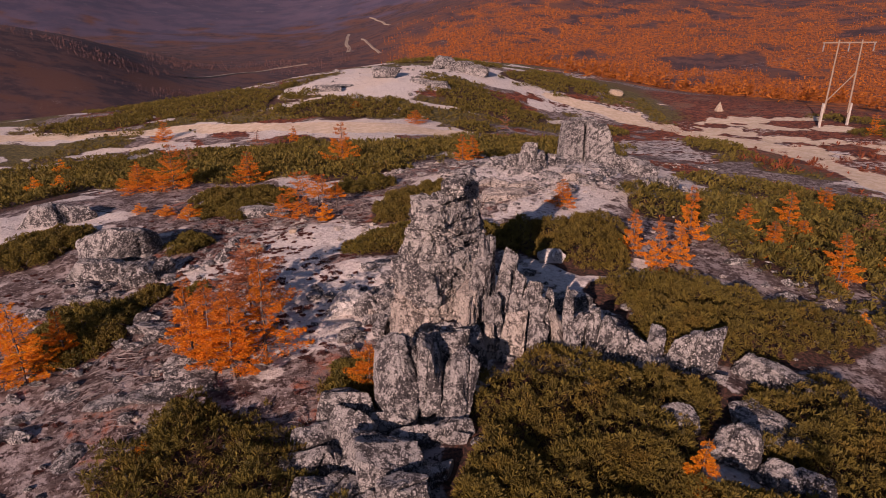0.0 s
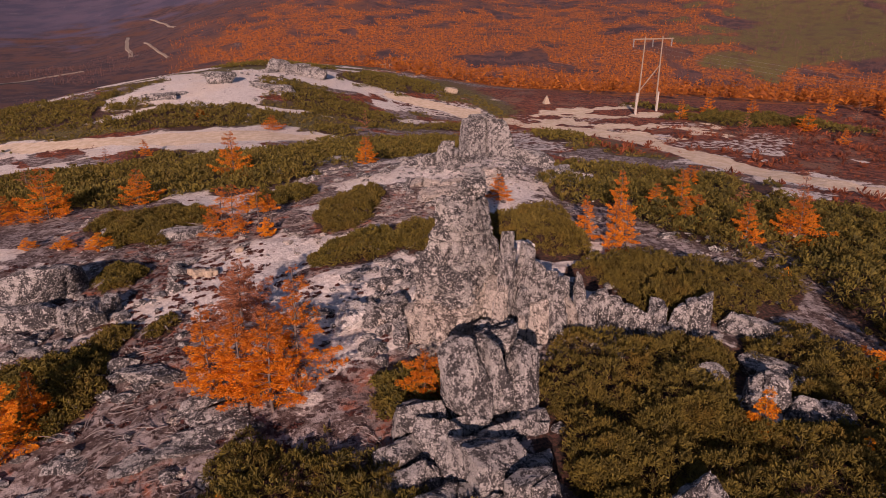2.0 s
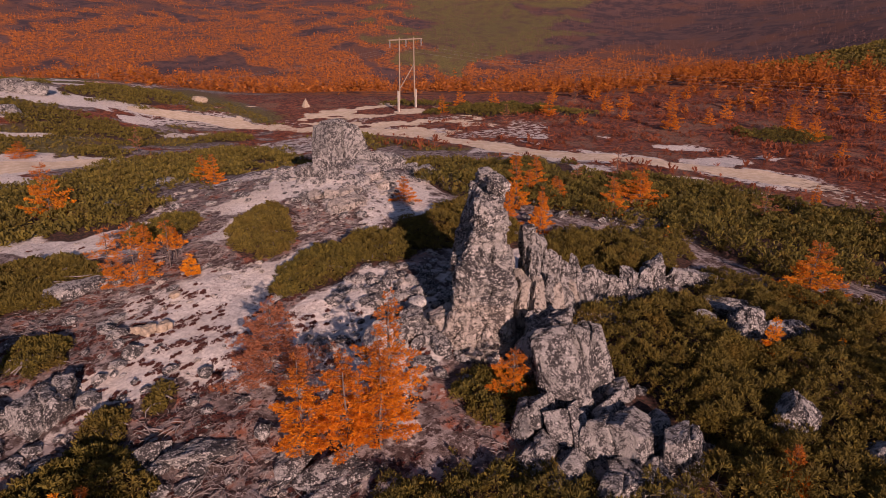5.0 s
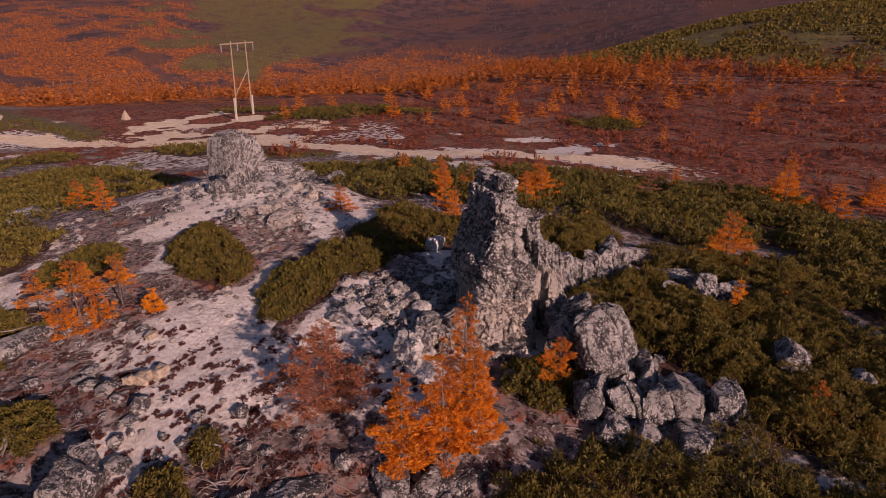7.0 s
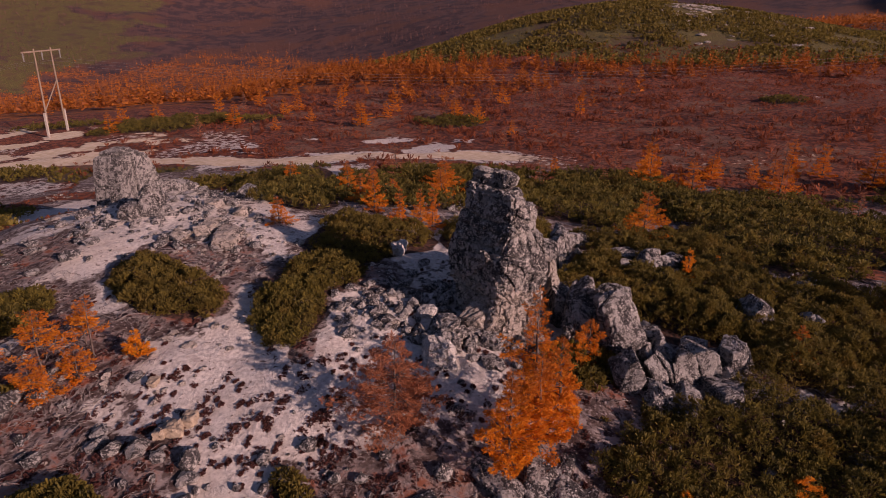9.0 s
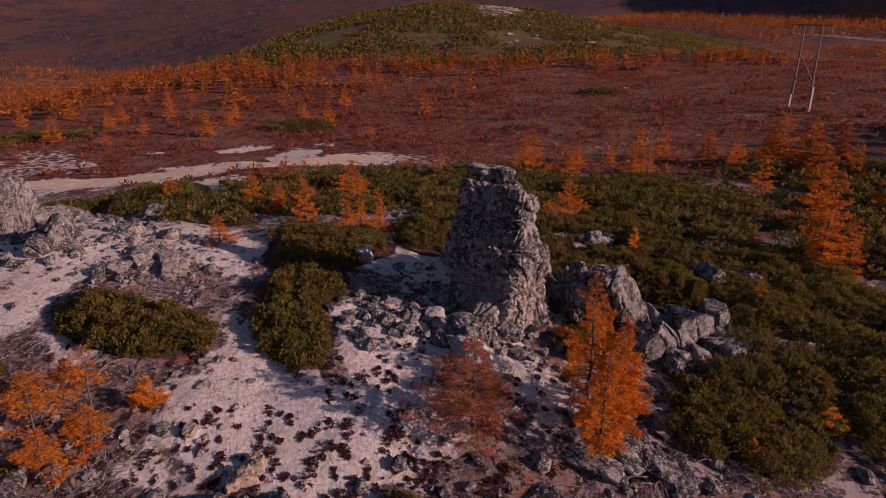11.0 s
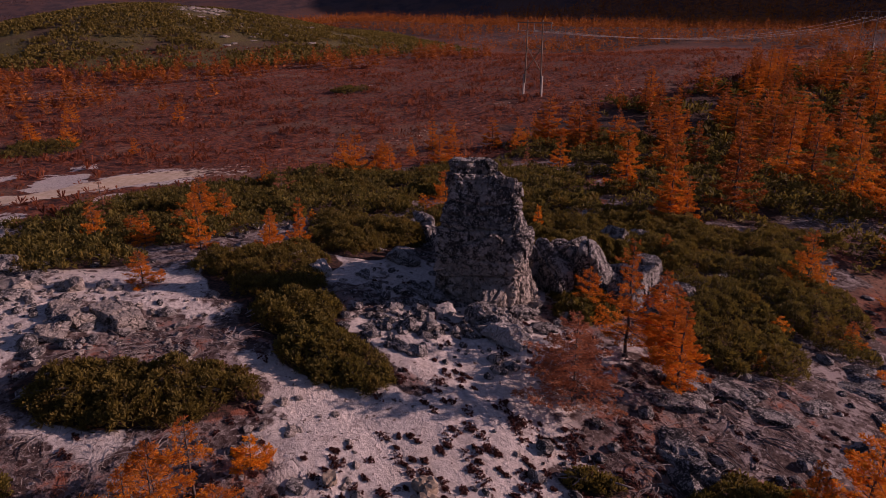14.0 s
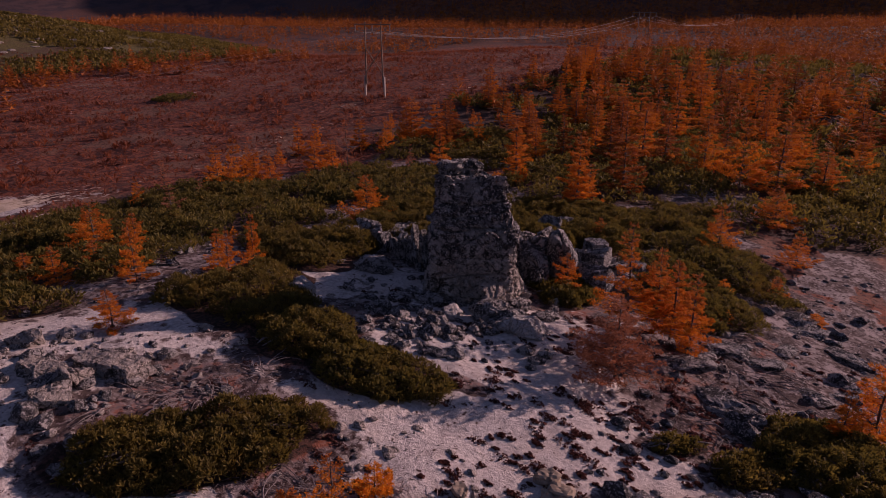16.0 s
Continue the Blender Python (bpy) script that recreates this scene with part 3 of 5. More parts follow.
def stack(levels, ledges, seed, around=300, rise=220, square=7.0, crack=1.0, worn=1.0):
    """A weathered stack of rock: plans (z, x, y, half length, half width, yaw) lofted upwards, with ledges between its courses."""
    rng = np.random.default_rng(seed)
    L = np.array(levels, float)
    top = 14
    z = np.concatenate([np.linspace(L[0, 0], L[-1, 0], rise), np.full(top, L[-1, 0])])
    shrink = np.concatenate([np.ones(rise), np.linspace(0.96, 0.0, top)])
    cx, cy, a, b, yaw = (np.interp(z, L[:, 0], L[:, k])[:, None] for k in range(1, 6))
    ph = np.arange(around) / around * 2 * np.pi
    c, s = np.cos(ph)[None], np.sin(ph)[None]
    q = (np.abs(c) ** square + np.abs(s) ** square) ** (-1 / square) * shrink[:, None]
    u, w = a * q * c, b * q * s
    nu, nw = np.sign(c) * np.abs(c) ** 3 / a, np.sign(s) * np.abs(s) ** 3 / b
    ca, sa = np.cos(np.radians(yaw)), np.sin(np.radians(yaw))
    p = np.stack([cx + u * ca - w * sa, cy + u * sa + w * ca, np.broadcast_to(z[:, None], u.shape)], -1).reshape(-1, 3)
    out = np.stack([nu * ca - nw * sa, nu * sa + nw * ca, np.zeros_like(u)], -1).reshape(-1, 3)
    out = unit(out) * np.repeat(np.minimum(1, shrink * 3), around)[:, None]
    up = np.repeat(shrink < 1, around)
    lo, hi = p.min(0), p.max(0)
    big, small = int(16 * (hi[2] - lo[2])), int(70 * (hi[2] - lo[2]))
    p = fracture(p, out, big, 0.13 * worn, 0.10 * crack, rng, lo, hi, (1.0, 1.0, 1.35))
    p = fracture(p, out, small, 0.055 * worn, 0.05 * crack, rng, lo, hi, (1.3, 1.3, 0.8))
    for zc, deep, slope in ledges:
        wob = p[:, 2] - zc - 0.09 * vnoise(p * 1.3, 7) - slope * p[:, 0]
        p = p - out * (deep * step(0.055, 0.0, np.abs(wob)))[:, None] + out * (0.35 * deep * step(0.0, 0.12, wob) * step(0.5, 0.2, wob))[:, None]
    pit = 1 - np.abs(fbm(p / 0.30, 3, seed + 3, 0.6))
    p = p + out * ((0.03 + 0.03 * worn) * (pit - 0.6) + 0.05 * worn * fbm(p / 0.5, 2, seed + 4) + 0.022 * fbm(p / 0.10, 2, seed + 5))[:, None]
    p[:, 2] += np.where(up, 0.10 * worn * fbm(p / 0.5, 2, seed + 6) + 0.04 * fbm(p / 0.15, 2, seed + 7), 0)
    m = len(z)
    i, j = np.meshgrid(np.arange(m - 1), np.arange(around), indexing="ij")
    i, j = i.ravel(), j.ravel()
    k = (j + 1) % around
    return p, np.stack([i * around + j, i * around + k, (i + 1) * around + k, (i + 1) * around + j], 1)


# the pillar: a flaring foot of clean pale rock, an overhanging belt, courses that narrow upwards and a thin cap
pillar = new("rock_pillar")
pillar.location = (0.5, 21.0, 0.0)
tagged(pillar, "tall weathered granite pillar crusted with dark lichen", "rock")
SPOTS.append((0.5, 21.0, 2.2))
part("foot", mesh_of("foot", *stack(((-0.6, -0.30, -0.35, 2.05, 1.45, 22), (0.3, -0.34, -0.32, 1.90, 1.28, 28), (1.2, -0.40, -0.24, 1.72, 1.10, 40), (1.9, -0.42, -0.24, 1.60, 0.98, 44)),
                                    ((0.35, 0.12, 0.1), (1.05, 0.14, -0.15)), 17), P), pillar, "clean pale foot of the pillar")
part("shaft", mesh_of("shaft", *stack(((1.45, -0.44, -0.26, 1.50, 0.86, 44), (1.75, -0.46, -0.26, 1.66, 1.02, 44), (2.3, -0.46, -0.24, 1.72, 1.02, 44), (2.95, -0.48, -0.20, 1.70, 0.92, 45), (3.1, -0.50, -0.18, 1.60, 0.78, 48), (3.5, -0.48, -0.16, 1.55, 0.72, 49), (4.1, -0.40, -0.16, 1.40, 0.60, 52), (4.62, -0.42, -0.20, 1.34, 0.48, 52)),
                                      ((2.05, 0.06, 0.1), (3.05, 0.15, 0.03), (3.55, 0.10, -0.05), (4.05, 0.13, 0.06)), 18, rise=260), S), pillar)
part("top_course", mesh_of("top_course", *stack(((4.45, -0.28, -0.08, 1.16, 0.40, 56), (4.75, -0.26, -0.06, 1.22, 0.44, 56), (5.0, -0.10, 0.02, 1.02, 0.36, 62)), ((4.8, 0.06, 0.0),), 19, 240, 60), S), pillar)
part("cap", mesh_of("cap", *stack(((4.9, 0.04, 0.06, 0.80, 0.28, 70), (5.1, 0.04, 0.04, 0.92, 0.36, 70), (5.35, 0.04, 0.02, 0.90, 0.34, 70), (5.52, 0.06, 0.04, 0.72, 0.24, 70)), ((5.2, 0.05, 0.02),), 20, 220, 60, 5.0), S), pillar)
for dx, dy, lo, hi, a, b, yaw, lean, tip, m in ((-1.05, -0.82, 3.9, 4.95, 0.46, 0.42, 40, 2, 0, S), (0.25, -1.35, -0.6, 2.3, 0.55, 0.30, 60, 4, 0, P), (-1.55, -1.0, -0.5, 1.3, 0.55, 0.40, 30, 6, 6, P), (-1.75, 0.1, -0.5, 0.9, 0.5, 0.5, 70, -6, 8, P), (0.5, 0.9, -0.5, 1.6, 0.5, 0.35, 60, 0, -6, S)):
    q = part("block", mesh_of("block", turned(hewn(int(900 + 31 * dx + 7 * hi), (a, b, (hi - lo) / 2), 5, 6, square=0.8)[0], yaw, lean, tip), directions(5)[1], m), pillar)
    q.location = (dx, dy, (lo + hi) / 2)

# the fin that stands clear of the pillar, and the jagged crest that runs east from it
UP = dict(grain=(1.0, 0.35, 0.12), layer=0.16, square=0.75, facets=5)
outcrop(1.15, 19.4, ((0.22, 0.40, -0.6, 3.98, 0.52, 0.27, 57, -2, 3, G), (-0.10, -0.12, -0.6, 3.25, 0.55, 0.29, 57, 2, 8, G), (-0.42, -0.58, -0.6, 2.35, 0.45, 0.28, 55, 4, 10, P), (0.42, -0.30, -0.6, 2.2, 0.34, 0.26, 30, 4, 4, G), (0.30, -0.62, -0.6, 1.2, 0.30, 0.22, 20, 10, 0, P)),
        "upright granite fin split from the pillar", 0.0, 7, taper=0.28, **UP)
outcrop(2.4, 19.7, ((-0.42, 0.0, -0.6, 2.95, 0.36, 0.45, -12, -6, 6), (-0.05, 0.05, -0.6, 2.45, 0.26, 0.50, -18, -8, 10), (0.35, 0.1, -0.6, 2.15, 0.36, 0.50, -20, -10, 14), (0.0, -0.45, -0.6, 1.35, 0.45, 0.30, -10, -14, 6, P), (0.72, 0.0, -0.6, 1.65, 0.26, 0.45, -25, -14, 16),
                    (-0.4, -0.5, -0.6, 1.1, 0.34, 0.26, 15, -18, 0, P), (0.85, -0.4, -0.6, 0.9, 0.30, 0.34, 0, -20, 10)), "jagged upright granite fins beside the pillar", 0.0, 8, taper=0.3, **UP)
outcrop(4.2, 19.6, ((-0.75, 0.2, -0.5, 1.95, 0.26, 0.32, -15, -8, 8), (-0.35, 0.0, -0.5, 1.3, 0.24, 0.40, 20, -16, -8, P), (0.0, 0.1, -0.5, 1.75, 0.20, 0.34, -8, -6, 4), (0.38, 0.0, -0.5, 1.25, 0.30, 0.42, -24, -12, 12), (0.85, 0.0, -0.5, 1.40, 0.24, 0.42, -10, -10, 6), (1.25, -0.1, -0.5, 1.05, 0.34, 0.42, -20, -14, 16), (0.1, -0.5, -0.5, 0.75, 0.35, 0.28, 10, -24, 0)),
        "broken granite blocks on the crest", -0.05, 9, taper=0.3, **UP)
outcrop(6.5, 19.1, ((-0.7, 0.1, -0.5, 0.95, 0.34, 0.45, -18, -12, 14), (-0.15, -0.05, -0.5, 0.80, 0.60, 0.36, -28, -26, 18), (0.5, -0.1, -0.5, 0.92, 0.28, 0.45, -10, -10, 8), (0.3, -0.5, -0.6, 0.35, 0.5, 0.3, -20, -20, 10)), "tilted granite slabs with lichen", -0.25, 10, taper=0.2, **UP)
boulder(8.35, 18.7, (0.80, 0.60, 0.90), -25, 21, 5, -16, 8, label="upright grey granite boulder beside pines", square=0.1, edge=24, facets=11)
boulder(10.6, 18.0, (1.15, 0.42, 0.45), -35, 22, 5, 12, 10, label="long flat granite slab among pines")
# the great split boulder before it
outcrop(-0.35, 16.6, ((-0.95, -0.35, -0.9, 2.02, 0.72, 0.88, 10, -12), (-0.10, -0.10, -0.9, 2.16, 0.52, 1.00, 2, -14), (0.78, -0.15, -0.9, 1.80, 0.56, 0.90, -10, -20, 14), (0.1, 0.95, -0.7, 1.62, 1.30, 0.75, -4, -4), (0.9, 1.7, -0.7, 1.1, 0.8, 0.6, 20, 0)),
        "great split granite boulder crusted with lichen", -0.1, 13, 6, grain=(1.0, 0.1, 0.25), layer=0.40, square=0.25, facets=12, rough=1.0, edge=26)
# the heap below it
for bx, by, half, yaw, seed, lean, tip in ((-2.85, 16.0, (0.75, 0.58, 0.72), 20, 31, -14, 0), (-2.35, 14.85, (0.46, 0.42, 0.62), 35, 32, -10, 8), (-1.42, 13.55, (0.95, 0.72, 0.80), -10, 33, -12, 6),
                                           (-3.55, 15.05, (0.85, 0.45, 0.38), 15, 34, -18, 0), (-3.45, 14.05, (0.78, 0.42, 0.42), -6, 35, 12, 0), (-0.85, 12.3, (0.70, 0.55, 0.75), 30, 36, -8, -6),
                                           (-2.25, 13.95, (0.22, 0.50, 0.58), 20, 37, -12, 14), (-1.35, 15.25, (0.60, 0.30, 0.45), -12, 38, -26, 0), (-1.0, 14.65, (0.80, 0.36, 0.40), 12, 39, -18, 6), (-2.7, 12.9, (0.75, 0.45, 0.45), 50, 40, 14, 0),
                                           (0.1, 15.0, (0.60, 0.32, 0.35), 25, 48, -20, 0), (-1.75, 12.6, (0.36, 0.30, 0.36), 10, 49, -10, 0), (-3.3, 12.8, (0.7, 0.5, 0.5), 25, 50, 10, 0), (-0.2, 13.4, (0.35, 0.5, 0.32), -40, 60, 8, 0)):
    boulder(bx, by, tuple(1.02 * q for q in half), yaw, seed, 5, lean, tip, sink=0.34, label="grey angular boulder blotched with lichen in a heap", group="boulders below the pillar", square=0.12, facets=7, cracks=1, layer=0.5, edge=120, rough=0.7)
boulder(2.8, 10.85, (0.78, 0.66, 0.78), 15, 41, 5, 8, label="lichened boulder half sunk among pines", square=0.2)
boulder(7.95, 14.45, (0.78, 0.60, 0.72), -20, 42, 5, -10, 6, label="angular lichened boulder among pines", square=0.1, edge=26, facets=11)
boulder(9.0, 13.4, (0.9, 0.42, 0.42), -35, 43, 5, 14, 10, label="flat granite slab beside a boulder")
boulder(6.7, 15.6, (0.50, 0.40, 0.38), 10, 44, 4, label="small grey rock among pines")
boulder(9.3, 15.6, (1.1, 0.7, 0.35), -60, 45, 4, label="low flat rock breaking through pines")
boulder(8.2, 7.8, (1.4, 0.6, 0.3), -70, 46, 4, label="low flat rock breaking through pines")
boulder(3.1, 8.6, (0.55, 0.3, 0.45), 40, 47, 4, 15, label="small pointed rock among pines")
# west
boulder(-15.5, 28.6, (1.9, 1.2, 1.05), 12, 51, 5, -6, label="broad rounded granite boulder on bare ground", square=0.1, edge=14, facets=12)
boulder(-15.2, 26.8, (1.5, 0.7, 0.5), 5, 52, 5, label="low granite slab before a boulder", square=0.2, edge=24, layer=0.14)
boulder(-13.2, 25.9, (0.8, 0.6, 0.6), 25, 53, 5, 10, label="broken granite block on bare ground")
boulder(-12.6, 26.6, (0.55, 0.5, 0.5), 65, 54, 4, label="broken granite block on bare ground")
boulder(-22.2, 35.2, (1.2, 0.9, 0.75), 0, 55, 4, label="dark rounded granite boulder on the slope")
boulder(-20.8, 35.5, (0.7, 0.7, 0.55), 40, 56, 3, label="dark rounded granite boulder on the slope")
boulder(-11.4, 21.6, (0.35, 0.3, 0.22), 30, 57, 4, label="half-buried rock on gravel")
boulder(-9.8, 34.2, (1.6, 0.6, 0.3), 5, 59, 3, label="low dark ledge on bare ground")
rng = np.random.default_rng(63)
for k in range(26):
    bx, by = rng.uniform(-13.5, -7.8), rng.uniform(11.5, 24.5)
    if max(1.3 - oval(bx, by, e) for e in THICKET_LEFT + BUSHES) > 0 or bx > -8.6 and by > 20.5:
        continue
    boulder(bx, by, (rng.uniform(0.4, 1.1), rng.uniform(0.3, 0.6), rng.uniform(0.07, 0.15)), rng.uniform(-40, 40), 660 + k, 4, rng.uniform(-8, 8), label="flat ledge of grey bedrock in gravel", name="rock_ledge", category="rock", group="ledges on the west slope", square=0.1, layer=0.10, edge=40)
# rubble at the foot, on the west and north
boulder(-2.95, 22.0, (0.5, 0.4, 0.45), 20, 61, 4, 15, label="angular grey block at the foot of the pillar")
boulder(-2.0, 22.3, (0.6, 0.45, 0.5), 50, 62, 4, -10, label="angular grey block at the foot of the pillar")
boulder(-3.3, 22.3, (0.85, 0.5, 0.40), 25, 63, 5, 14, mat=WHITE_STONE, label="pale white-faced stone on sand")
boulder(4.6, 26.0, (0.55, 0.4, 0.36), 10, 64, 4, mat=WHITE_STONE, label="pale stone in the pillar's shade")
boulder(4.7, 22.0, (0.9, 0.5, 0.4), 30, 65, 3, label="low grey rock behind the pillar")
boulder(-2.2, 20.6, (0.5, 0.3, 0.35), 70, 66, 3, 10, label="angular grey block at the foot of the pillar")
rng = np.random.default_rng(5)
for k in range(34):
    a, r = rng.uniform(80, 250), rng.uniform(1.7, 4.2)
    s = rng.uniform(0.12, 0.34)
    boulder(0.3 + r * math.cos(radians(a)), 21.0 + r * math.sin(radians(a)), (s * rng.uniform(1, 1.7), s, s * rng.uniform(0.6, 1.0)), rng.uniform(0, 360), 300 + k, 3, rng.uniform(-20, 20),
            mat=WHITE_STONE if k % 6 == 0 else PALE_GRANITE if k % 3 == 0 else GRANITE, label="small angular rock in the rubble under the pillar", name="rock", category="rock", group="rubble under the pillar")
# slabs on the sand to the north-east
for bx, by, half, yaw, seed in ((3.4, 33.7, (1.6, 0.8, 0.42), 20, 71), (6.8, 35.0, (0.6, 0.5, 0.42), 0, 72), (3.2, 34.9, (0.6, 0.45, 0.5), 40, 73), (4.6, 35.4, (0.9, 0.6, 0.4), 10, 74),
                                (2.6, 35.8, (0.6, 0.5, 0.35), 70, 75), (7.6, 37.0, (0.9, 0.6, 0.35), 30, 76)):
    boulder(bx, by, (half[0] * 0.9, half[1] * 0.85, half[2] * 0.62), yaw, seed, 5, mat=PALE_GRANITE, label="low weathered pale granite slab on sand", group="slabs on the sand", layer=0.12, square=0.2)
# the second tor
tor = tagged(new("rock_outcrop"), "squat granite tor split by upright cracks", "rock")
tor.location = (9.6, 43.8, 0.0)
SPOTS.append((9.6, 43.8, 2.0))
for seed, plan in ((171, ((0.2, -0.98, -0.10, 0.72, 0.95, 6), (1.6, -0.95, -0.08, 0.66, 0.88, 6), (2.9, -0.90, -0.05, 0.60, 0.82, 6), (3.14, -0.88, -0.05, 0.54, 0.74, 6))),
                   (172, ((0.2, 0.28, 0.12, 0.42, 1.05, 2), (2.0, 0.30, 0.12, 0.38, 0.98, 2), (3.05, 0.32, 0.12, 0.36, 0.88, 2), (3.24, 0.32, 0.12, 0.30, 0.80, 2))),
                   (173, ((0.2, 1.52, 0.00, 0.80, 0.95, -8), (1.6, 1.38, 0.00, 0.62, 0.85, -8), (2.6, 1.20, 0.05, 0.44, 0.72, -8), (2.95, 1.10, 0.05, 0.34, 0.6, -8))),
                   (174, ((3.14, -0.20, 0.20, 0.80, 0.46, 8), (3.30, -0.20, 0.20, 0.86, 0.52, 8), (3.40, -0.20, 0.20, 0.76, 0.44, 8)))):
    part("block", mesh_of("block", *stack(plan, ((1.7, 0.05, 0.05),), seed, 150, 80, 16.0, 0.15, 0.10), G), tor)
outcrop(11.4, 42.6, ((0.0, 0, -0.4, 1.0, 0.7, 0.5, -10, -14), (0.9, 0.3, -0.5, 0.8, 0.6, 0.5, 10, -8, 10), (-1.2, -0.2, -0.5, 0.5, 0.6, 0.4, 20, -10)), "broken granite blocks heaped against the tor", None, 18, square=0.3, edge=40)
outcrop(5.1, 39.0, ((0.0, 0.0, -0.5, 1.35, 0.42, 0.50, 15, -6, 8), (0.75, 0.3, -0.5, 1.0, 0.45, 0.5, 30, 5), (-0.6, 0.7, -0.5, 0.75, 0.6, 0.5, 0, 0), (1.5, 0.9, -0.5, 0.7, 0.6, 0.5, 10, 0), (0.4, -0.5, -0.5, 0.5, 0.5, 0.4, 40, 0)), "jagged granite blocks before the tor", None, 19, square=0.5, edge=50)
boulder(13.3, 43.2, (1.3, 0.9, 0.8), -15, 81, 4, label="rounded granite boulder beside the tor")
boulder(15.2, 42.6, (0.6, 0.5, 0.5), 20, 82, 3, label="small granite boulder beside the tor")
boulder(12.0, 37.5, (0.9, 0.7, 0.5), 20, 83, 3, label="grey rock among low pines")
# the hilltop to the north
outcrop(1.5, 115.0, ((-1.5, 1, -0.6, 2.0, 2.0, 1.5, 0, 0), (1.5, 0, -0.6, 1.5, 2.2, 1.4, 10, 8), (4.2, -1.5, -0.8, 0.9, 2.4, 1.2, -20, 10), (-3.2, -1, -0.6, 0.8, 1.5, 1.0, 20, 0)), "flat-topped granite ledges on the hilltop", None, 23)
boulder(-9.1, 104.2, (1.9, 1.3, 1.05), 5, 84, 3, label="block of granite on the bare hilltop")
outcrop(-17.0, 97.0, ((0, 0, -0.4, 0.8, 2.2, 0.9, -15, 8), (2.4, 1.5, -0.4, 0.6, 1.8, 0.8, 10, 0)), "tilted granite ledge on the hill", None, 25)
outcrop(-3.0, 101.0, ((0, 0, -0.5, 0.7, 2.2, 0.8, -30, 10), (2.2, -2.5, -0.5, 0.6, 2.0, 0.7, -35, 8)), "tilted granite ledge on the hill", None, 27)
boulder(29.7, 114.0, (1.4, 1.0, 0.6), 5, 85, 3, mat=TAN_STONE, label="pale stone beside the sandy track")
v, f = hewn(86, (0.6, 0.6, 0.75), 4, cracks=0, square=1.0)
v[:, :2] *= np.clip(0.93 - v[:, 2:3], 0.05, 2) * 0.62
cairn = tagged(new("cairn", mesh_of("cairn", v, f, TAN_STONE)), "small pale pyramid of piled stone", "cairn")
cairn.location = (43.5, 103.5, ground_at(43.5, 103.5) + 0.7)
for bx, by, s, m in ((-7.45, 30.3, 0.17, TAN_STONE), (-9.1, 28.5, 0.24, TAN_STONE), (-9.35, 28.75, 0.20, TAN_STONE), (-8.95, 28.8, 0.16, TAN_STONE), (-8.6, 28.35, 0.24, TAN_STONE)):
    boulder(bx, by, (s * 1.3, s, s * 0.8), 40 * s, int(900 + bx * by), 3, mat=m, label="clean yellowish stone lying on sand", name="stone", category="stone")

rng = np.random.default_rng(21)
bits = []
d, f = directions(1)
for cx, cy, sp, n, most in ((6.0, 38.5, 3.0, 150, 0.38), (3.6, 34.6, 1.8, 60, 0.3), (-1.6, 22.8, 1.4, 150, 0.28), (-0.7, 25.3, 0.9, 120, 0.18), (1.6, 23.4, 1.0, 60, 0.22), (-13.5, 26.0, 2.2, 110, 0.34), (-13.0, 19.0, 3.0, 110, 0.26), (10.5, 42.3, 1.8, 60, 0.38), (3.6, 40.6, 2.0, 80, 0.34), (11.5, 39.5, 3.0, 70, 0.35),
                        (-2.4, 14.2, 1.3, 60, 0.24), (-11.0, 33.5, 2.6, 70, 0.26), (14.5, 25.0, 3.0, 80, 0.3), (-4.0, 108.0, 6.0, 90, 0.6), (9.0, 7.4, 1.6, 40, 0.3), (-9.0, 9.0, 3.0, 90, 0.25), (5.5, 19.6, 1.8, 60, 0.22)):
    bx, by = rng.normal(cx, sp, n), rng.normal(cy, sp, n)
    bz = height(bx, by)
    for k in range(n):
        s = 0.07 + most * rng.random() ** 2.5
        nn = unit(rng.normal(0, 1, (9, 3)))
        r = ((np.maximum(d @ nn.T / rng.uniform(0.65, 1.0, 9), 1e-4) ** 40).sum(1) + 1e-9) ** (-1 / 40)
        bits.append((d * np.minimum(r, 1.25)[:, None] * s * (rng.uniform(0.9, 1.5), rng.uniform(0.8, 1.1), rng.uniform(0.45, 0.9)) + (bx[k], by[k], bz[k] + 0.15 * s), f))
tagged(new("rubble", mesh_of("rubble", *joined(bits), GRANITE)), "angular granite rubble strewn round the outcrops", "rubble", kind="stuff")


# ---- foliage ----
def foliage(p, axis, size, blades, width, spread, rng, rise=1.0):
    """Tufts of blades that fan out from the points p."""
    n = len(p)
    d = unit((unit(axis)[:, None] + spread * rng.normal(0, 1, (n, blades, 3))) * (1, 1, rise))
    side = unit(np.cross(d, rng.normal(0, 1, (n, blades, 3)) * (rise, rise, 1)))
    ln = (np.asarray(size)[:, None] * rng.uniform(0.7, 1.15, (n, blades)))[..., None]
    a, b = p[:, None] + ln * (d + width * side), p[:, None] + ln * (d - width * side)
    v = np.concatenate([p[:, None], a, b], 1)
    base = np.arange(n)[:, None] * (1 + 2 * blades)
    k = np.arange(blades)[None]
    f = np.stack([np.broadcast_to(base, (n, blades)), base + 1 + k, base + 1 + blades + k], -1)
    return v.reshape(-1, 3), f.reshape(-1, 3)


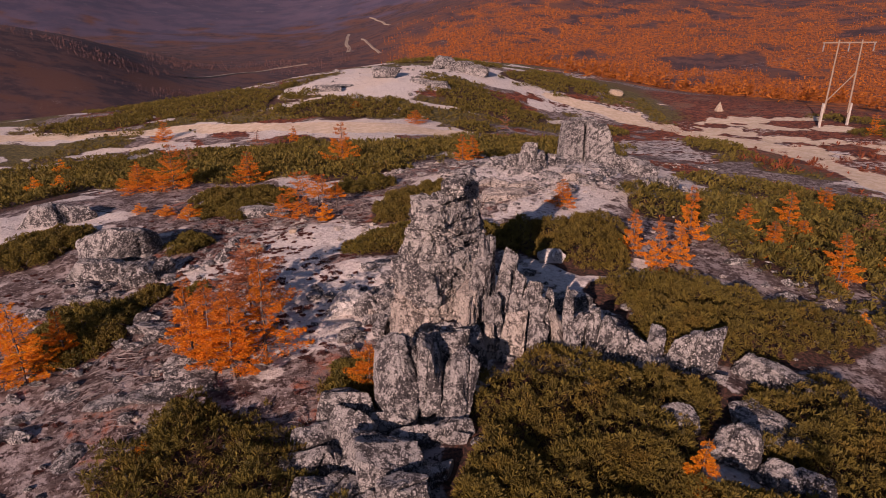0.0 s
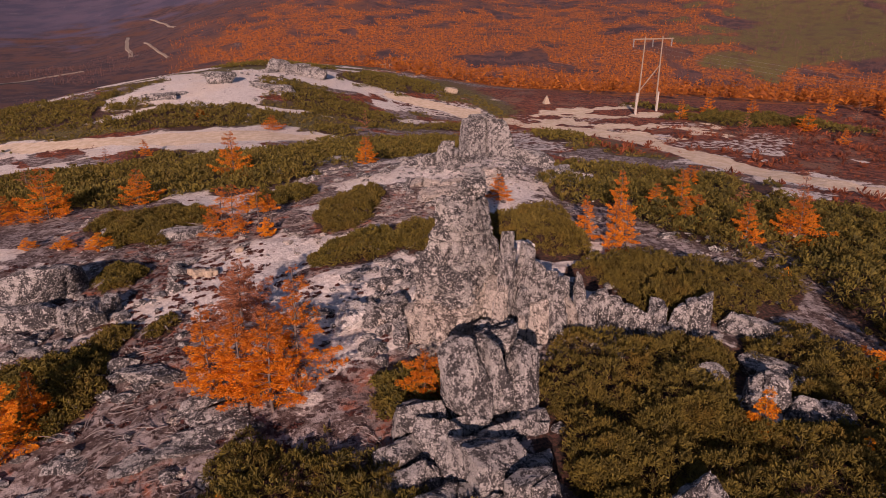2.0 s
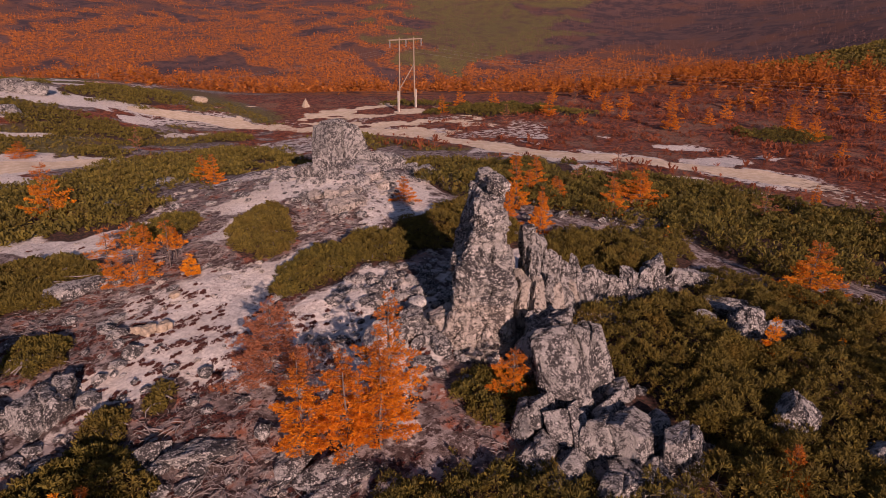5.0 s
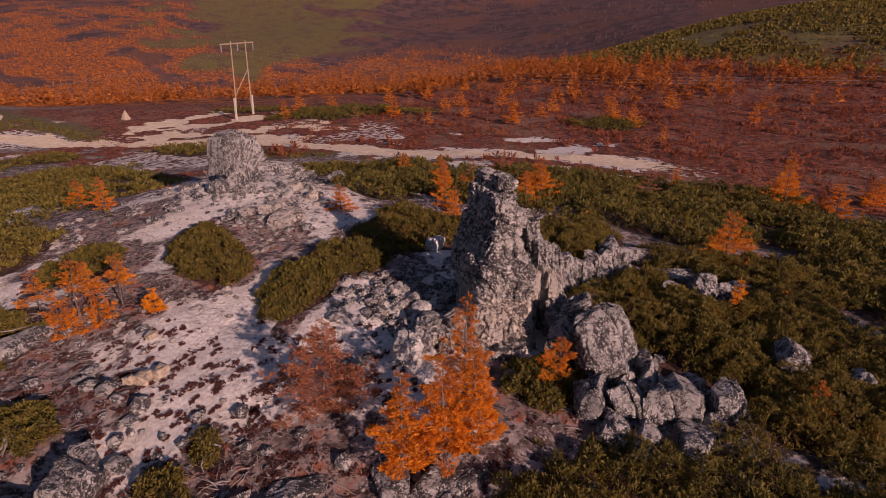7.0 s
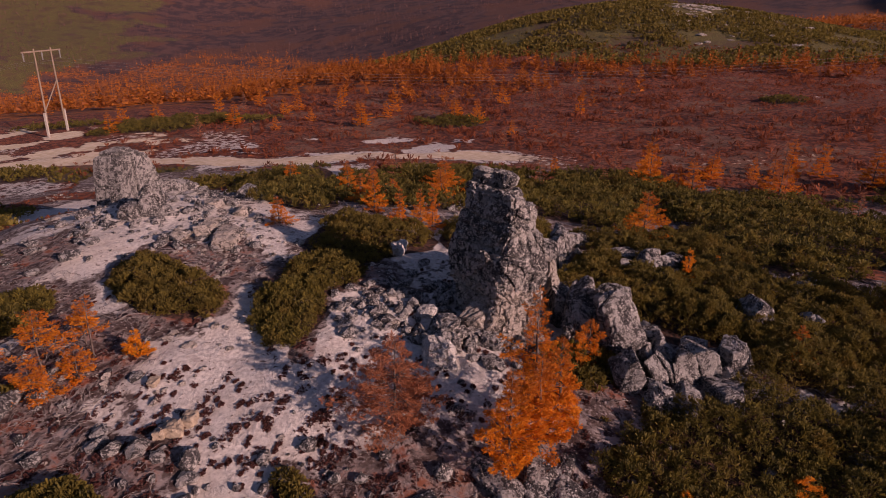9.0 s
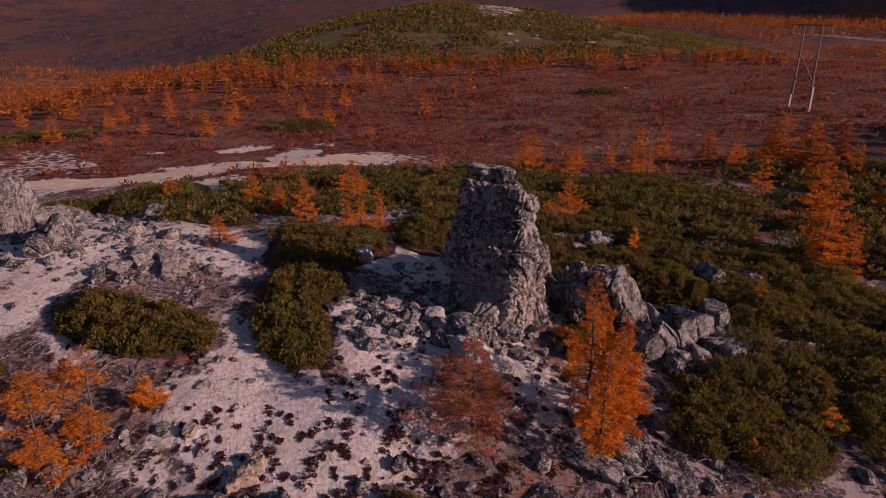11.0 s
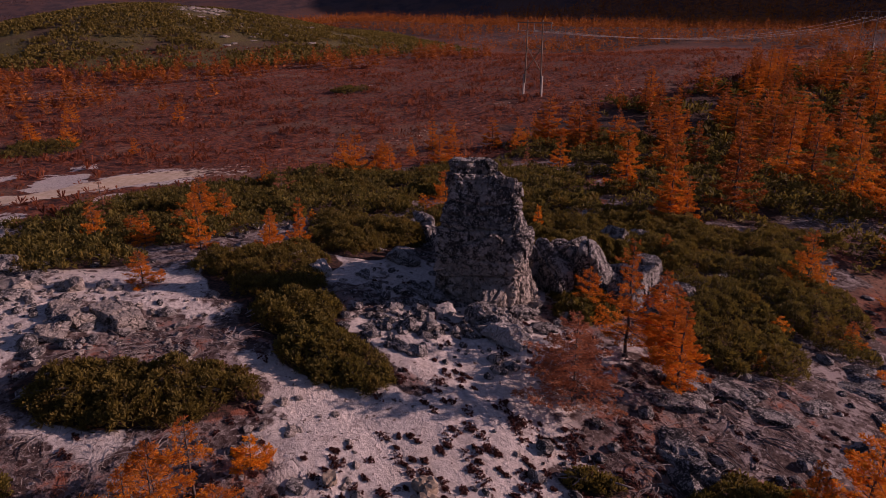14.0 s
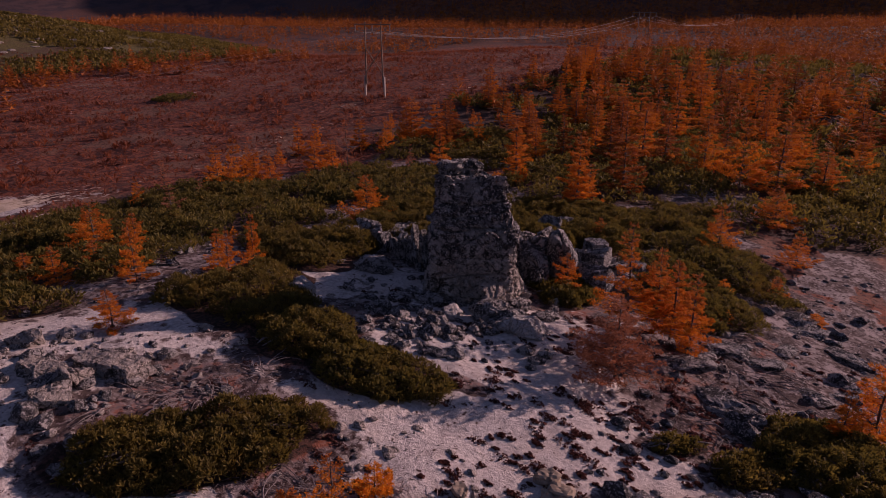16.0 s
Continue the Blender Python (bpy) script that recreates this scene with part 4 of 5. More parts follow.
def pine_points(ovals, density, tall, rng, clump=0.95, rag=0.10, ragged=0.40):
    """Places and axes of needle tufts over the domed, lumpy crown of a thicket."""
    out = []
    for e in ovals:
        cx, cy, a, b, ang = e
        m = max(a, b) * 1.25
        n = int(density * 4 * m * m)
        x, y = cx + rng.uniform(-m, m, n), cy + rng.uniform(-m, m, n)
        keep = oval(x, y, e) < 1.35
        out.append((x[keep], y[keep]))
    x, y = np.concatenate([o[0] for o in out]), np.concatenate([o[1] for o in out])
    d, many = np.full(len(x), 9.0), np.zeros(len(x))
    for e in ovals:
        o = oval(x, y, e)
        d = np.minimum(d, o)
        many += o < 1.0
    keep = rng.random(len(x)) < 1 / np.maximum(many, 1)
    x, y, d = x[keep], y[keep], d[keep]
    d = d + ragged * fbm(flat(x, y, 2.0), 4, 61) + rag * vnoise(flat(x, y, 0.5), 63)
    bare = near_line(x, y, STRIP) + 0.8 * vnoise(flat(x, y, 1.5), 3)
    for sx, sy, sr in SPOTS:
        bare = np.minimum(bare, np.hypot(x - sx, y - sy) - sr * 0.62 + 0.9)
    keep = (d < 1.0) & (bare > 0.9)
    x, y, d = x[keep], y[keep], d[keep]

    def lumps(px, py):
        q, w = flat(px, py, clump), flat(px, py, 0.42 * clump)
        broad = step(0.0, 0.42, np.abs(vnoise(q, 71))) * step(0.0, 0.34, np.abs(vnoise(q * 0.83 + 9.1, 73)))
        return 0.45 * broad + 0.35 * step(-0.45, 0.45, vnoise(w, 77)) + 0.20 * (0.5 + 0.5 * vnoise(q * 0.4, 75))
    lump = lumps(x, y)
    dome = np.clip(1 - d ** 2, 0, 1) ** 0.45
    layer = np.where(rng.random(len(x)) < 0.3, rng.uniform(0.2, 0.7, len(x)), rng.uniform(0.88, 1.06, len(x)))
    z = height(x, y) + tall * dome * (0.30 + 0.85 * lump) * layer
    gx, gy = lumps(x + 0.1, y) - lump, lumps(x, y + 0.1) - lump
    axis = np.stack([-gx * 4, -gy * 4, np.full(len(x), 0.8)], 1)
    return np.stack([x, y, z], 1), axis


def thicket(name, ovals, density, tall, size, blades, seed, label, mat=PINE, width=0.10, spread=0.65):
    rng = np.random.default_rng(seed)
    p, axis = pine_points(ovals, density, tall, rng)
    v, f = foliage(p, axis, size * rng.uniform(0.7, 1.3, len(p)), blades, width, spread, rng)
    return tagged(new(name, mesh_of(name, v, f, mat)), label, "dwarf pine", kind="stuff")


def bush(e, seed, tall):
    rng = np.random.default_rng(seed)
    root = new("dwarf_pine")
    root.location = (e[0], e[1], ground_at(e[0], e[1]))
    p, axis = pine_points((e,), 170, tall, rng, 0.80, 0.16, 0.24)
    v, f = foliage(p - np.array(root.location), axis, 0.15 * rng.uniform(0.7, 1.3, len(p)), 10, 0.13, 0.8, rng)
    part("crown", mesh_of("crown", v, f, PINE_FAR), root)
    limbs = []
    for k in range(9):
        a = rng.uniform(0, 6.28)
        c, s = math.cos(radians(e[4])), math.sin(radians(e[4]))
        u, w = 0.9 * e[2] * math.cos(a), 0.9 * e[3] * math.sin(a)
        q = np.array([u * c - w * s, u * s + w * c])
        t = np.linspace(0, 1, 6)[:, None]
        path = np.concatenate([q * t + rng.normal(0, 0.06, (6, 2)), 0.05 + 0.32 * np.sin(t * 2.6) * tall], 1)
        path[:, 2] += height(path[:, 0] + e[0], path[:, 1] + e[1]) - root.location[2]
        limbs.append(tube(path, np.linspace(0.05, 0.015, 6), 5))
    part("branchwork", mesh_of("branchwork", *joined(limbs), DEAD), root)
    return tagged(root, "low spreading dwarf pine bush with dark green needles", "bush", "dwarf pine bushes")


for k, e in enumerate(BUSHES):
    bush(e, 400 + k, 0.68 if max(e[2], e[3]) > 1.5 else 0.5)
thicket("dwarf_pine_thicket", THICKET_FRONT, 95, 0.95, 0.155, 10, 501, "dense dark green dwarf pine thicket around the crest")
thicket("dwarf_pine_thicket", THICKET_BACK, 95, 0.81, 0.155, 9, 502, "dwarf pine thicket in the pillar's shade")
thicket("dwarf_pine_thicket", THICKET_LEFT, 95, 0.81, 0.155, 9, 503, "dwarf pine thicket below the larches")
thicket("dwarf_pine_thicket", THICKET_EAST, 22, 1.0, 0.26, 7, 504, "olive green dwarf pine thickets on the east slope", PINE, 0.14, 0.7)
thicket("dwarf_pine_thicket", THICKET_SOUTH, 9, 1.2, 0.30, 6, 505, "dark dwarf pine thickets on the south slope", PINE, 0.18, 0.8)
thicket("dwarf_pine_thicket", THICKET_FIELD, 12, 0.7, 0.28, 5, 506, "olive green dwarf pine mats across the field", PINE_FAR, 0.2, 0.9)


# ---- larches ----
def larch_parts(seed, tall, branches, tufts, tuft=0.10, blades=4, wide=0.30, low=0.10):
    """A trunk, limbs in loose tiers, and flat sprays of needles along limbs and side twigs."""
    rng = np.random.default_rng(seed)
    z = np.linspace(0, tall, 9)
    bend = rng.normal(0, 0.012 * tall, (9, 2)).cumsum(0) * 0.5
    stem = np.concatenate([bend - bend[0], z[:, None]], 1)
    stem[0, 2] = -0.25
    rad = 0.014 * tall * (1 - z / tall) ** 0.8 + 0.005
    trunk = tube(stem, rad, 7)
    limbs, pts, axs = [], [], []
    per = 6
    tier_long = rng.uniform(0.55, 1.15, branches // per + 2)
    side_long = rng.uniform(0.75, 1.2, 7)
    for k in range(branches):
        tier = k // per
        h = low + (0.985 - low) * ((tier + 0.5) * per + rng.normal(0, 0.8)) / branches
        h = min(max(h, low * 0.5), 0.99)
        a = k * 2.4 + rng.normal(0, 0.4)
        ln = tall * wide * ((1 - h) ** 0.8 * 0.95 + 0.06) * tier_long[tier] * rng.uniform(0.6, 1.15) * side_long[int(a / 0.9) % 7]
        o = np.array([np.interp(h * tall, z, stem[:, 0]), np.interp(h * tall, z, stem[:, 1]), h * tall])
        t = np.linspace(0, 1, 5)[:, None]
        out = np.array([math.cos(a), math.sin(a), 0.0])
        side = np.array([-math.sin(a), math.cos(a), 0.0])
        droop = -0.20 + 0.16 * (tier * 0.618 % 1) + rng.normal(0, 0.05)
        path = o + out * ln * t + np.array([0, 0, 1]) * ln * (droop * t + 0.24 * t ** 2) + side * ln * rng.normal(0, 0.10) * t ** 2
        limbs.append(tube(path, np.linspace(0.005 * tall * (1 - h) + 0.005, 0.004, 5), 3))
        n = max(5, int(1.5 * tufts * (ln / (tall * wide)) ** 1.3))
        u = rng.uniform(0.10, 1.0, n) ** 0.75
        twig = np.round(u * 7) / 7
        w = rng.uniform(-1, 1, n) * 0.42 * ln * (1.10 - u)
        q = np.stack([np.interp(0.55 * u + 0.45 * twig, t[:, 0], path[:, c]) for c in range(3)], 1) + side * w[:, None] + out * (np.abs(w) * 0.5)[:, None]
        q[:, 2] += rng.normal(0, 0.02, n) - 0.10 * np.abs(w)
        pts.append(q)
        axs.append(out + side * np.sign(w)[:, None] * 0.7 + np.array([0, 0, 0.30]))
    p, ax = np.concatenate(pts), np.concatenate(axs)
    leaves = foliage(p, ax, tuft * rng.uniform(0.6, 1.4, len(p)), blades + 1, 0.13, 0.7, rng, 0.45)
    return trunk, joined(limbs), leaves


def larch(x, y, seed, tall, branches=60, tufts=70, mat=None, label="", tuft=0.10, blades=4, wide=0.30, low=0.08, group="larches on the ridge"):
    trunk, limbs, leaves = larch_parts(seed, tall, branches, tufts, tuft, blades, wide, low)
    root = new("larch")
    root.location = (x, y, ground_at(x, y))
    part("trunk", mesh_of("trunk", *joined([trunk, limbs]), BARK, True), root)
    part("crown", mesh_of("crown", *leaves, mat or LARCH), root)
    return tagged(root, label or "slender larch with orange autumn needles", "tree", group)


# the clump by the pillar
for x, y, seed, tall, mat in ((-5.85, 18.8, 601, 4.2, None), (-6.7, 18.05, 602, 3.3, None), (-7.45, 18.5, 603, 3.2, None), (-8.45, 19.2, 604, 3.3, None)):
    larch(x, y, seed, tall, 70, 85, mat, "tall orange larch in a clump by the pillar", 0.085, 4, 0.38, 0.12, "larch clump by the pillar")
larch(-7.4, 22.6, 605, 2.9, 80, 115, LARCH_DULL, "faded brown larch losing its needles", 0.085, 4, 0.70)
larch(-2.25, 17.2, 606, 1.8, 34, 70, None, "small orange larch beside leaning slabs", 0.08, 4, 0.55)
larch(6.4, 12.9, 607, 1.8, 36, 60, LARCH_GOLD, "young golden larch among pines", 0.08, 4, 0.40)
larch(8.4, 11.3, 608, 1.0, 22, 40, LARCH_GOLD, "young golden larch among pines", 0.08, 4, 0.4)
larch(-14.2, 19.0, 609, 3.0, 60, 80, LARCH_GOLD, "broad bright orange larch by the pines", 0.09, 4, 0.42, 0.04)
larch(-13.5, 20.3, 610, 1.8, 40, 60, LARCH, "low orange larch leaning over pines", 0.09, 4, 0.45, 0.05)
for x, y, seed, tall, wide, low in ((-7.6, 34.1, 611, 2.3, 0.62, 0.34), (-6.4, 33.2, 612, 2.2, 0.55, 0.38), (-8.2, 35.5, 614, 2.0, 0.62, 0.30), (-6.9, 34.6, 615, 1.7, 0.66, 0.34), (-7.5, 32.9, 616, 1.1, 0.85, 0.05), (-8.6, 33.6, 617, 1.2, 0.80, 0.06), (-5.8, 34.0, 618, 1.5, 0.55, 0.40)):
    larch(x, y, seed, tall, 30, 44, LARCH, "spreading flat-topped orange larch on brown litter", 0.085, 4, wide * 1.12, low)
larch(-6.1, 31.8, 613, 0.9, 22, 60, LARCH_GOLD, "little golden larch shrub on the sand", 0.08, 4, 0.7, 0.03)
# patterns for the rest: metres high and wide, branches, needles
PATTERNS = {"broad": (2.4, 2.9, 54, 60, 0.10, LARCH), "full": (2.6, 2.2, 54, 56, 0.10, LARCH), "slim": (3.2, 2.0, 60, 46, 0.11, LARCH), "tall": (5.2, 3.0, 84, 60, 0.15, LARCH), "rusty": (5.6, 3.0, 84, 56, 0.16, LARCH_RUST),
            "bare": (3.2, 2.6, 48, 34, 0.10, LARCH_DULL), "shrub": (1.1, 1.7, 34, 46, 0.085, LARCH_GOLD)}
FIRST = {}
LOOKS = {"broad": "broad low larch with layered orange sprays", "full": "young larch with dense orange needles", "slim": "slender larch with tiers of orange needles", "tall": "tall larch with drooping orange tiers", "rusty": "tall larch with rust-red needles",
         "bare": "half-bare larch with faded brown needles", "shrub": "low golden larch shrub"}
rng = np.random.default_rng(8)


def plant(x, y, tall, across, kind):
    """A larch of the kind, that high and wide: the first is built, the others are copies of it."""
    h, w, branches, tufts, tuft, mat = PATTERNS[kind]
    if kind not in FIRST:
        FIRST[kind] = larch(x, y, 620 + len(FIRST), h, branches, tufts, mat, LOOKS[kind], tuft, 4, 0.54 * w / h, 0.05)
        FIRST[kind].scale = (across / w, across / w, tall / h)
        return
    turn = Euler((0, 0, rng.uniform(0, 6.28)))
    was = FIRST[kind].scale.copy()
    FIRST[kind].scale = (1, 1, 1)
    copy_thing(FIRST[kind], Matrix.LocRotScale((x, y, ground_at(x, y)), turn, (across / w, across / w, tall / h)))
    FIRST[kind].scale = was


NEAR_PILLAR = (("shrub", (-8.2, 14.7, 0.6, 1.0), (-6.9, 11.5, 0.8, 1.5), (-10.7, 11.2, 0.6, 1.5), (16.1, 22.2, 0.7, 0.9)),
               ("full", (6.2, 32.6, 1.4, 1.7), (-8.6, 9.4, 1.1, 1.2), (0.2, 9.9, 1.5, 1.3), (9.0, 25.3, 2.6, 1.4), (8.4, 26.9, 2.2, 1.5), (10.3, 26.3, 1.9, 1.4)),
               ("broad", (14.0, 14.2, 2.9, 3.5), (-4.6, 5.9, 2.7, 2.3), (-8.1, 4.4, 2.0, 2.0), (-5.2, -1.8, 2.5, 3.3)))
EAST_SLOPE = (("full", (17.8, 26.8, 2.4, 2.2), (16.0, 29.5, 1.7, 2.0), (11.8, 29.4, 2.8, 1.8), (15.4, 31.5, 1.9, 2.0), (18.7, 31.8, 1.5, 1.9), (18.8, 33.6, 2.6, 2.3), (25.0, 40.8, 2.1, 2.6)),
              ("broad", (21.9, 27.4, 2.8, 3.7), (32.2, 12.4, 4.4, 3.1), (36.1, -8.2, 3.7, 2.4)), ("bare", (26.0, 20.9, 2.8, 2.3), (23.3, 33.3, 2.0, 2.4), (27.5, 32.7, 3.2, 2.5), (28.8, 3.4, 5.0, 2.5), (31.3, 16.0, 1.7, 1.7)),
              ("slim", (32.4, 9.0, 2.9, 2.2), (35.3, 12.3, 3.7, 2.4), (24.8, -4.4, 3.6, 2.1), (38.8, -6.7, 3.5, 2.5)), ("bare", (25.0, -0.7, 2.7, 1.6)), )
SOUTH_SLOPE = (("tall", (5.3, 3.9, 5.2, 3.2), (14.0, -1.6, 5.4, 3.4), (27.1, -22.0, 5.6, 4.4), (32.0, -36.2, 4.2, 3.0)), ("slim", (5.2, 2.4, 2.7, 2.1), (39.0, 6.4, 2.2, 2.4), (32.9, 1.8, 3.0, 2.6)),
               ("rusty", (4.7, -1.3, 6.0, 3.7), (2.7, -15.1, 5.6, 2.8), (36.5, -19.2, 4.9, 3.1), (42.7, -34.3, 4.2, 3.6), (21.0, -14.0, 4.6, 3.0), (18.5, -27.0, 5.0, 3.2), (29.5, -12.5, 3.6, 2.4)), ("bare", (40.0, 14.9, 2.3, 2.0)))
FIELD = (("broad", (-13.1, 42.7, 2.2, 2.6), (-17.9, 42.0, 3.1, 3.4), (-20.6, 42.7, 1.8, 3.3), (-7.6, 48.3, 3.2, 2.9), (-3.3, 78.7, 1.6, 3.1), (-33.3, 77.2, 2.5, 2.9)), ("full", (2.3, 49.6, 1.8, 1.9), (1.4, 45.8, 2.0, 1.6), (-15.9, 69.0, 1.7, 1.6), (-11.3, 86.2, 1.0, 2.2)),
         ("bare", (-18.6, 64.7, 2.0, 2.8), (7.5, 78.9, 2.7, 1.8), (-24.0, 60.5, 2.0, 2.4)), ("shrub", (-13.9, 34.1, 0.8, 2.0), (-15.6, 34.9, 0.6, 1.6), (-17.4, 35.6, 0.6, 1.3), (-28.5, 47.0, 1.3, 2.2), (-31.5, 48.5, 1.4, 2.4), (-25.5, 53.0, 1.5, 2.2), (-36.0, 60.0, 1.6, 2.4)))
for area in (NEAR_PILLAR, EAST_SLOPE, SOUTH_SLOPE, FIELD):
    for kind, *places in area:
        for x, y, h, w in places:
            plant(x, y, h, w, kind)


def wood_at(n, x0, x1, y0, y1, rng, least=0.45):
    x, y = rng.uniform(x0, x1, n), rng.uniform(y0, y1, n)
    w = cover(x, y)[:, 3]
    keep = w > least * rng.uniform(0.5, 1.5, n)
    return x[keep], y[keep]


# the larch wood south of the clearing, and stray larches along the moor
x, y = wood_at(1500, -5, 62, -85, -30, rng)
for xx, yy in list(zip(x, y))[:64]:
    h = rng.uniform(4.0, 6.6)
    plant(xx, yy, h, h * rng.uniform(0.55, 0.8), ("tall", "rusty", "tall", "slim")[int(rng.integers(4))])
far_x, far_y = x[64:120], y[64:120]
for k in range(104):
    xx, yy = (rng.uniform(28, 50), rng.uniform(-34, 24)) if k < 28 else (rng.uniform(52, 105), rng.uniform(18, 85)) if k < 64 else (rng.uniform(-8, 46), rng.uniform(-42, -9))
    if near_line(np.array([xx]), np.array([yy]), SAND_TRACKS[1])[0] < 4:
        continue
    h = rng.uniform(1.4, 3.8) if k < 64 else rng.uniform(2.6, 5.8)
    plant(xx, yy, h, h * rng.uniform(0.6, 0.9), ("full", "slim", "bare", "broad")[int(rng.integers(4))] if k < 64 else ("tall", "rusty", "slim", "broad")[int(rng.integers(4))])


def far_wood(name, x, y, tall, tiers, blades, seed, label, mat=LARCH_FAR, width=0.22, rise=0.28):
    """Many distant larches: tiers of needle sprays round an upright axis."""
    rng = np.random.default_rng(seed)
    n = len(x)
    h = tall * rng.uniform(0.35, 1.2, n)
    t = (np.arange(tiers)[None] + rng.uniform(0, 0.8, (n, tiers))) / tiers
    p = np.stack([np.broadcast_to(x[:, None], t.shape), np.broadcast_to(y[:, None], t.shape), height(x, y)[:, None] + h[:, None] * (0.08 + 0.9 * t)], -1)
    size = (h[:, None] * (0.25 * (1 - t) ** 0.9 + 0.02)).ravel()
    axis = np.stack([np.zeros(n * tiers), np.zeros(n * tiers), np.full(n * tiers, 0.12)], 1)
    v, f = foliage(p.reshape(-1, 3), axis, size, blades, width, 0.8, rng, rise)
    return tagged(new(name, mesh_of(name, v, f, mat)), label, "larch wood", kind="stuff")


rng = np.random.default_rng(12)
x, y = wood_at(6000, -40, 70, -150, -60, rng)
x, y = np.concatenate([far_x, x[:300]]), np.concatenate([far_y, y[:300]])
far_wood("larch_wood", x, y, 6.2, 9, 16, 31, "dense rusty larch wood on the southern slope", LARCH_RUST, 0.075)
x, y = wood_at(9000, -60, 150, -560, -150, rng)
far_wood("larch_wood", x[:2200], y[:2200], 6.5, 7, 6, 37, "dense rusty larch wood on the southern slope", LARCH_RUST, 0.16)
x, y = wood_at(16000, 4, 280, 40, 330, rng, 0.6)
far_wood("larch_wood", x[:4600], y[:4600], 4.8, 8, 5, 32, "orange larch wood on the slope below the pole")
x, y = rng.uniform(84, 200, 4200), rng.uniform(-80, 130, 4200)
D, nz = np.hypot(x - 238, (y - 8) * 0.72), vnoise(flat(x, y, 16), 4)
keep = (D > 92) & (((D < 112 + 12 * nz) & (rng.random(4200) < 0.5)) | ((y > 12 + 25 * nz) & (x > 88) & (nz > -0.35 + rng.random(4200))))
far_wood("larch_wood", x[keep], y[keep], 4.6, 14, 6, 33, "belt of larches at the edge of the moor", LARCH_FAR, 0.18)
a, r = rng.uniform(radians(98), radians(178), 14000), rng.uniform(215, 620, 14000)
x, y = r * np.sin(a), 20 + r * np.cos(a)
keep = (np.hypot(x - 238, (y - 8) * 0.72) > 95) & (cover(x, y)[:, 3] > 0.2 + 0.3 * rng.random(len(x)))
far_wood("larch_wood", x[keep], y[keep], 6.0, 6, 4, 35, "orange larch wood beyond the moor")
a, r = radians(-8) + radians(183) * rng.random(190000) ** 1.5, 400 * (1350 / 400) ** rng.random(190000)
x, y = r * np.sin(a), 20 + r * np.cos(a)
keep = cover(x, y)[:, 3] > 0.3 + 0.5 * rng.random(len(x))
far_wood("larch_wood", x[keep][:62000], y[keep][:62000], 7.0, 3, 2, 34, "orange larch forest covering the far mountain slope", LARCH_FAR, 0.30, 1.6)
a, r = rng.uniform(radians(28), radians(100), 16000), rng.uniform(560, 1300, 16000)
x, y = r * np.sin(a), 20 + r * np.cos(a)
keep = (cover(x, y)[:, 3] < 0.5) & (fbm(flat(x, y, 70), 4, 18) > -0.25)
far_wood("larch_wood", x[keep][:9000], y[keep][:9000], 6.5, 3, 3, 38, "bare and faded larch scrub on the far mountain slope", LARCH_BARE, 0.3, 1.6)
a, r = rng.uniform(radians(-45), radians(-6), 16000), rng.uniform(300, 1200, 16000)
x, y = r * np.sin(a), 20 + r * np.cos(a)
keep = fbm(flat(x, y, 90), 3, 8) > 0.5 * rng.random(len(x))
far_wood("larch_wood", x[keep], y[keep], 7.0, 3, 3, 36, "thin rusty larch wood on the western slope", LARCH_BARE, 0.3, 1.6)


x, y = rng.uniform(145, 300, 7200), rng.uniform(-110, 125, 7200)
keep = (np.hypot(x - 238, (y - 8) * 0.72) < 94) & (fbm(flat(x, y, 14), 3, 6) > -0.3)
x, y = np.repeat(x[keep], 8), np.repeat(y[keep], 8)
x, y = x + rng.normal(0, 1.3, len(x)), y + rng.normal(0, 1.3, len(y))
p = np.stack([x, y, height(x, y) + 0.3], 1)
tagged(new("dwarf_pine_thicket", mesh_of("dwarf_pine_thicket", *foliage(p, np.tile((0, 0, 0.5), (len(x), 1)), 0.75 * rng.uniform(0.6, 1.3, len(x)), 4, 0.3, 0.8, rng), PINE)), "olive dwarf pine mats over the stony hill", "dwarf pine", kind="stuff")
x, y = rng.normal(225, 24, 300), rng.normal(-22, 20, 300)
z = height(x, y)
d, f = directions(1)
tagged(new("hill_stones", mesh_of("hill_stones", *joined([(d * rng.uniform(0.4, 1.5) * (1.5, 1.2, 0.3) + rng.normal(0, 0.1, d.shape) + (x[q], y[q], z[q]), f) for q in range(len(x))]), PALE_GRANITE)), "pale stones strewn over the far hill", "stones", kind="stuff")


